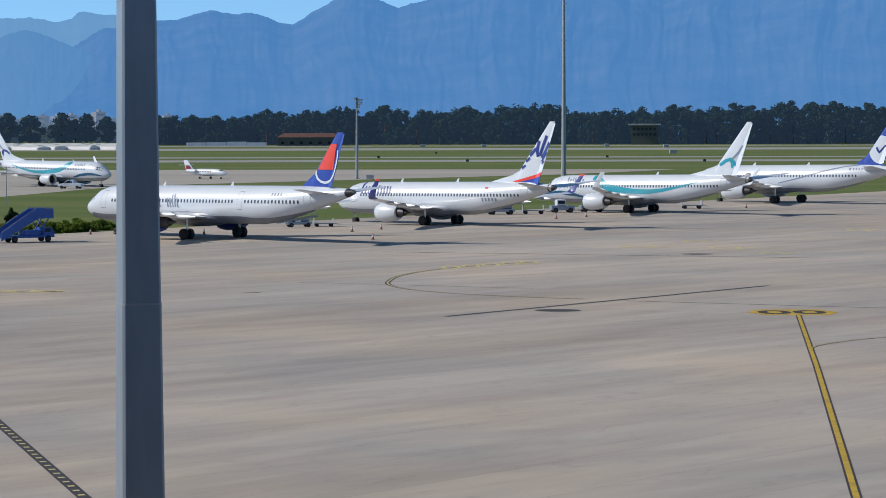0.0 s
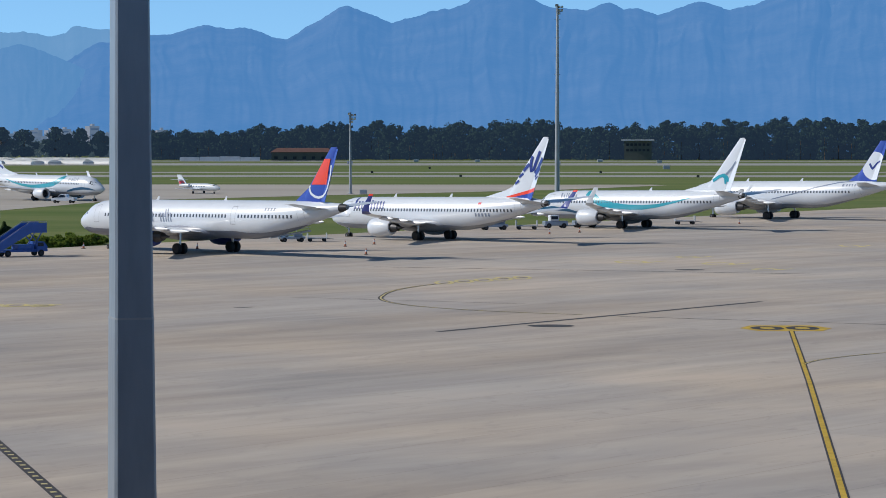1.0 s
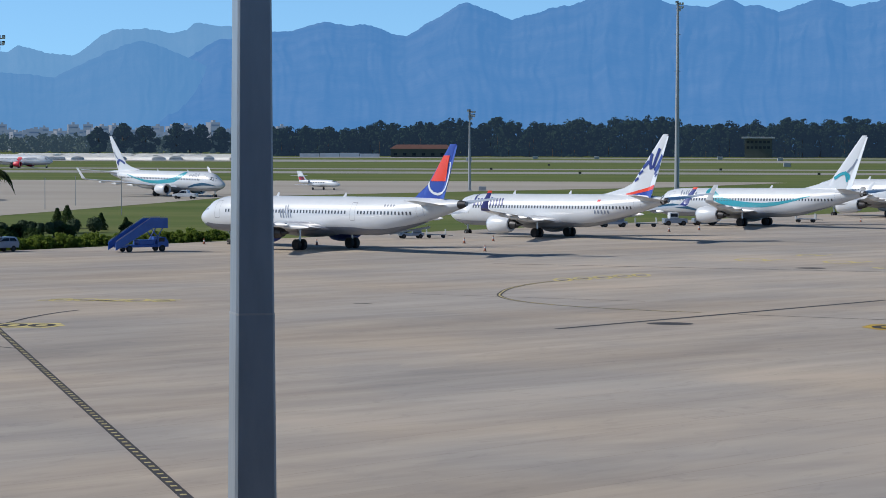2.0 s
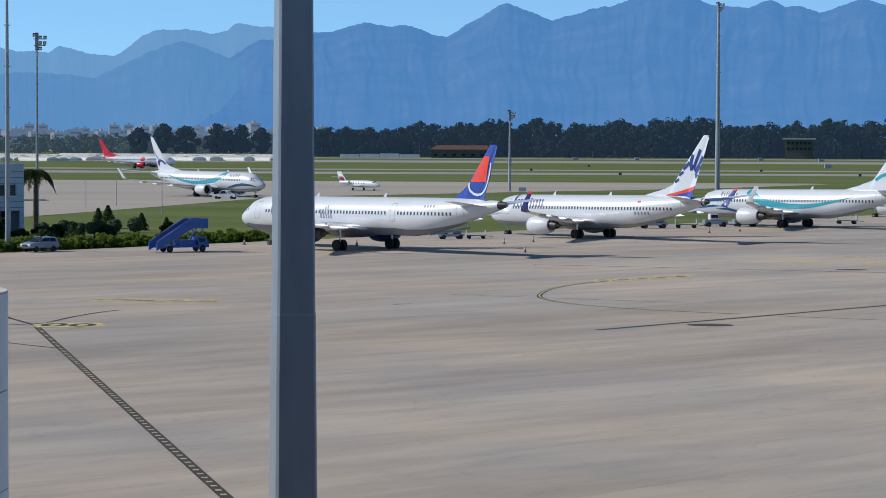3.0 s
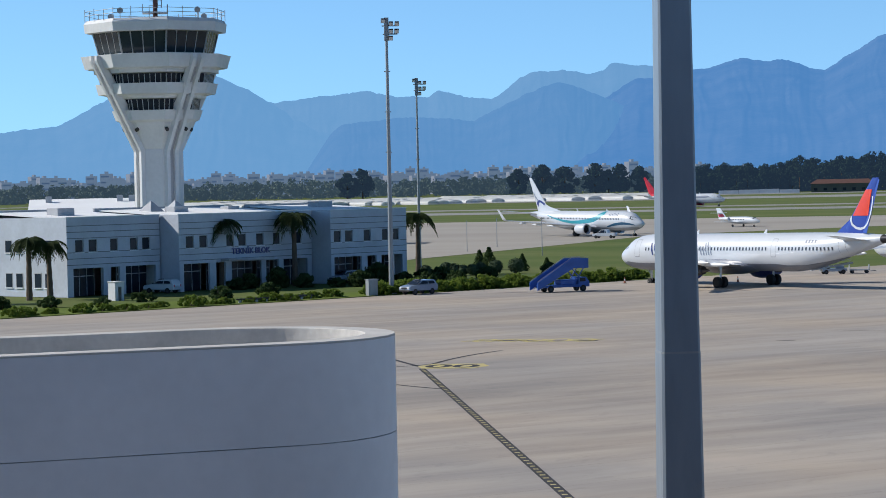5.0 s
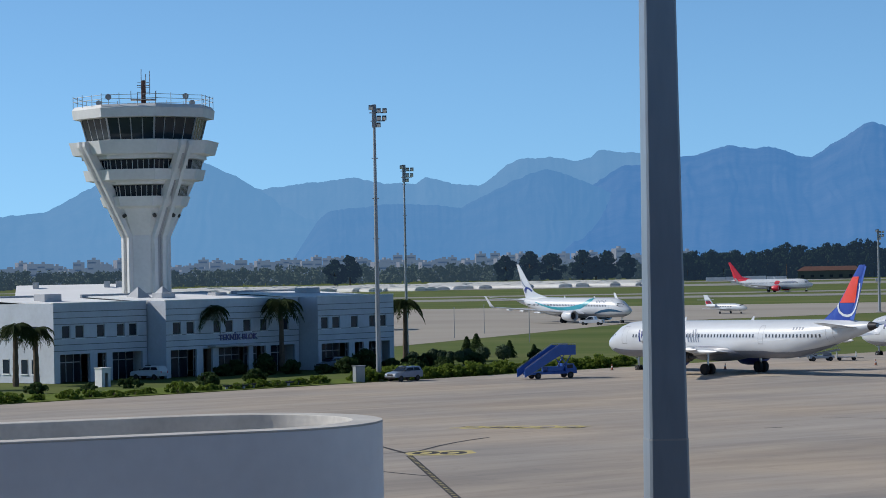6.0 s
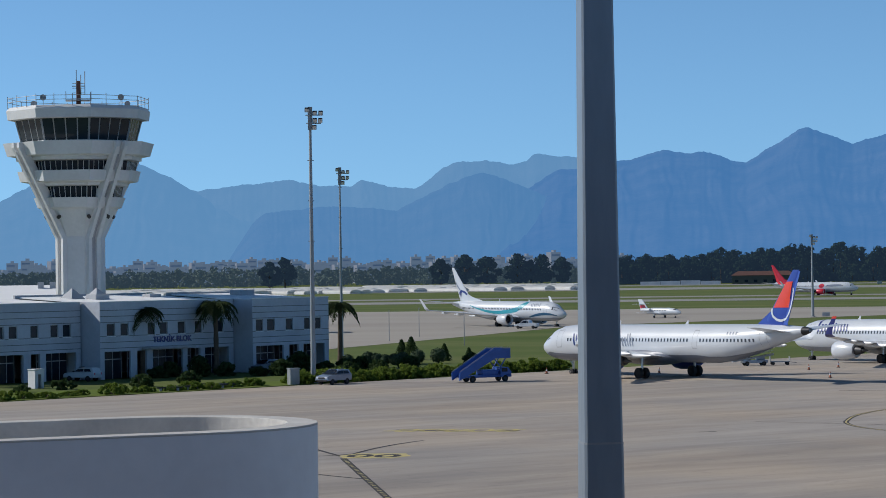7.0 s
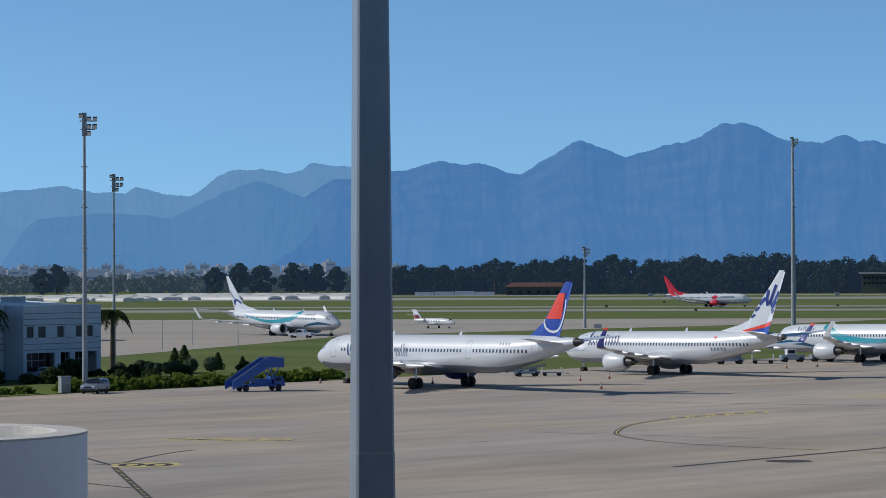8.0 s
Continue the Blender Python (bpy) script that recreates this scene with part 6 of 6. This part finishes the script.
line("lead_line_border", [(22.3, 162.2), (18.36, 126.6), (13.1, 81.1), (7.7, 35)], 0.38, BLACKLINE, "black border of the lead-in line")
line("lead_line", [(22.28, 162), (18.36, 126.6), (13.1, 81.1), (7.7, 35)], 0.22, YELLOW, "worn yellow lead-in line", 0.064)
line("turn_line_border", bow((19.45, 136.2), (20.7, 142.3), (34, 150)), 0.26, BLACKLINE, "thin dark border of a turn line")
line("turn_line", bow((19.45, 136.2), (20.7, 142.3), (34, 150)), 0.1, FADED, "thin worn yellow turn line", 0.064)
line("ladder_border", [(-36.2, 158.2), (0.38, 42)], 0.46, BLACKLINE, "black border of the dashed line")
for k in range(112):
    p = Vector((-36.2, 158.2)).lerp(Vector((0.38, 42)), (k + 0.5) / 112)
    ob = link_mesh("dash", boxes((-0.11, 0.11, -0.14, 0.14, 0, 0.006)), FADED)
    ob.matrix_world = pose(p.x, p.y, 0.059, 0, 0, 17.2)
    ob.parent = bpy.data.objects["ladder_border"]
line("ladder_turn", bow((-41, 168.5), (-38.6, 163.5), (-36.2, 159)), 0.3, BLACKLINE, "thin dark turn line")
line("ladder_turn", bow((-36.4, 160), (-36.5, 169), (-34.2, 175)), 0.3, BLACKLINE, "thin dark turn line")
line("ladder_turn", bow((-36.0, 147), (-34.5, 145), (-31.0, 142.2)), 0.25, BLACKLINE, "thin dark turn line")
line("ladder_turn", bow((-41, 160.5), (-38.5, 159), (-36.5, 162)), 0.3, BLACKLINE, "thin dark turn line")
loop = bow((9.5, 176.2), (-6.5, 183.5), (-5.0, 198.3)) + bow((-5.0, 198.3), (-4.6, 214), (7.2, 225.6))[1:]
line("loop_line_border", loop, 0.42, BLACKLINE, "curved dark border of a turning loop")
line("loop_line", loop, 0.14, FADED, "worn curved yellow turning line", 0.064)
line("seam", [(-0.5, 160.1), (24.0, 190.9)], 0.55, TAR, "dark tar seam in the concrete")
line("seam", [(-7.0, 244.6), (34.0, 231.2)], 0.35, TAR, "dark tar seam in the concrete")
line("seam", [(12.0, 174.4), (34, 164.4)], 0.22, TAR, "thin tar seam in the concrete")
line("seam", [(-12, 196), (6, 188)], 0.14, TAR, "thin tar seam in the concrete")
line("seam", [(-15.5, 183.5), (-14.2, 184.2)], 0.4, TAR, "short tar patch")


def oval(x, y, rx, ry, w, material, label, z=0.06):
    pts = [(x + rx * math.cos(2 * math.pi * i / 28), y + ry * math.sin(2 * math.pi * i / 28)) for i in range(29)]
    return line("painted_oval", pts, w, material, label, z)


def cover(x, y, rx, ry):
    bm = bmesh.new()
    bm.faces.new([bm.verts.new((x + rx * math.cos(2 * math.pi * i / 24), y + ry * math.sin(2 * math.pi * i / 24), 0.061)) for i in range(24)])
    tagged(link_mesh("drain_patch", bm, TAR), "dark round drain cover patch in the concrete", "cover", kind="structure")


cover(6.9, 165.3, 1.55, 1.2)
cover(23.2, 239, 1.5, 1.1)


def stand_mark(x, y, w, d, material, dark=True):
    """A painted stand box: a flattened panel with plain bars for its number."""
    bm = bmesh.new()
    bm.faces.new([bm.verts.new((x + a, y + b, 0.06)) for a, b in ((-w / 2, 0), (-w * 0.34, -d / 2), (w * 0.34, -d / 2), (w / 2, 0), (w * 0.34, d / 2), (-w * 0.34, d / 2))])
    ob = tagged(link_mesh("stand_mark", bm, material), "worn yellow painted stand marking", "marking", kind="structure")
    for cx in (-0.2, 0.18):
        oval(x + cx * w, y, w * 0.13, d * 0.26, d * 0.12, BLACKLINE if dark else TAR, "dark plain bar of the stand marking", 0.066)


stand_mark(22.1, 163.2, 6.0, 5.0, YELLOW)
stand_mark(-34.6, 160.4, 4.8, 4.2, FADED)
for x, y, w, d in ((19.8, 255, 5.2, 7), (28.2, 251.2, 5.0, 7), (26.3, 266, 3.8, 5), (48.2, 294.6, 3.8, 8), (31.3, 240, 4.0, 4)):
    oval(x - w * 0.2, y, w * 0.28, d * 0.4, 0.5, FADED, "worn yellow stand figure loop")
    line("stand_bar", [(x, y - d * 0.3), (x + w * 0.5, y + d * 0.3)], 0.5, FADED, "worn yellow painted bar")
for k in range(5):
    oval(-0.2 + 1.75 * k, 217 + 2 * k, 0.7, 2.6, 0.35, FADED, "worn yellow stand figure loop")
    oval(-37.6 + 1.9 * k, 186.0 + 0.2 * (k % 2), 0.75, 1.5, 0.42, FADED, "worn yellow stand figure loop")
line("stand_bar", [(-39.3, 185.3), (-35.4, 187.4), (-32.2, 184.5), (-28.7, 186.9)], 0.6, FADED, "worn yellow painted bar", 0.062)
line("stand_bar", [(-38.6, 186.8), (-33.6, 185.2), (-28.9, 185.4)], 0.45, BLACKLINE, "dark border of a worn painted bar", 0.06)


def motions():
    walk(taxiing, [(t, pose(x, 1036 - 0.06 * x, 0.05, 0, 0, -21)) for t, x in ((0.0, -300), (2.0, -232), (3.5, -179), (4.5, -143.8), (6.5, -61.5), (7.0, -38.5), (8.0, 11.0))])
    walk(service_car, [(t, pose(x, y, 0.05, 0, 0, a)) for t, x, y, a in (
        (0.0, -60.3, 265.4, 236), (3.5, -60.5, 265.1, 236), (4.5, -60.7, 264.8, 236), (6.5, -61.0, 264.0, 240), (7.0, -61.2, 263.4, 245), (8.0, -61.9, 261.6, 262))])


motions()
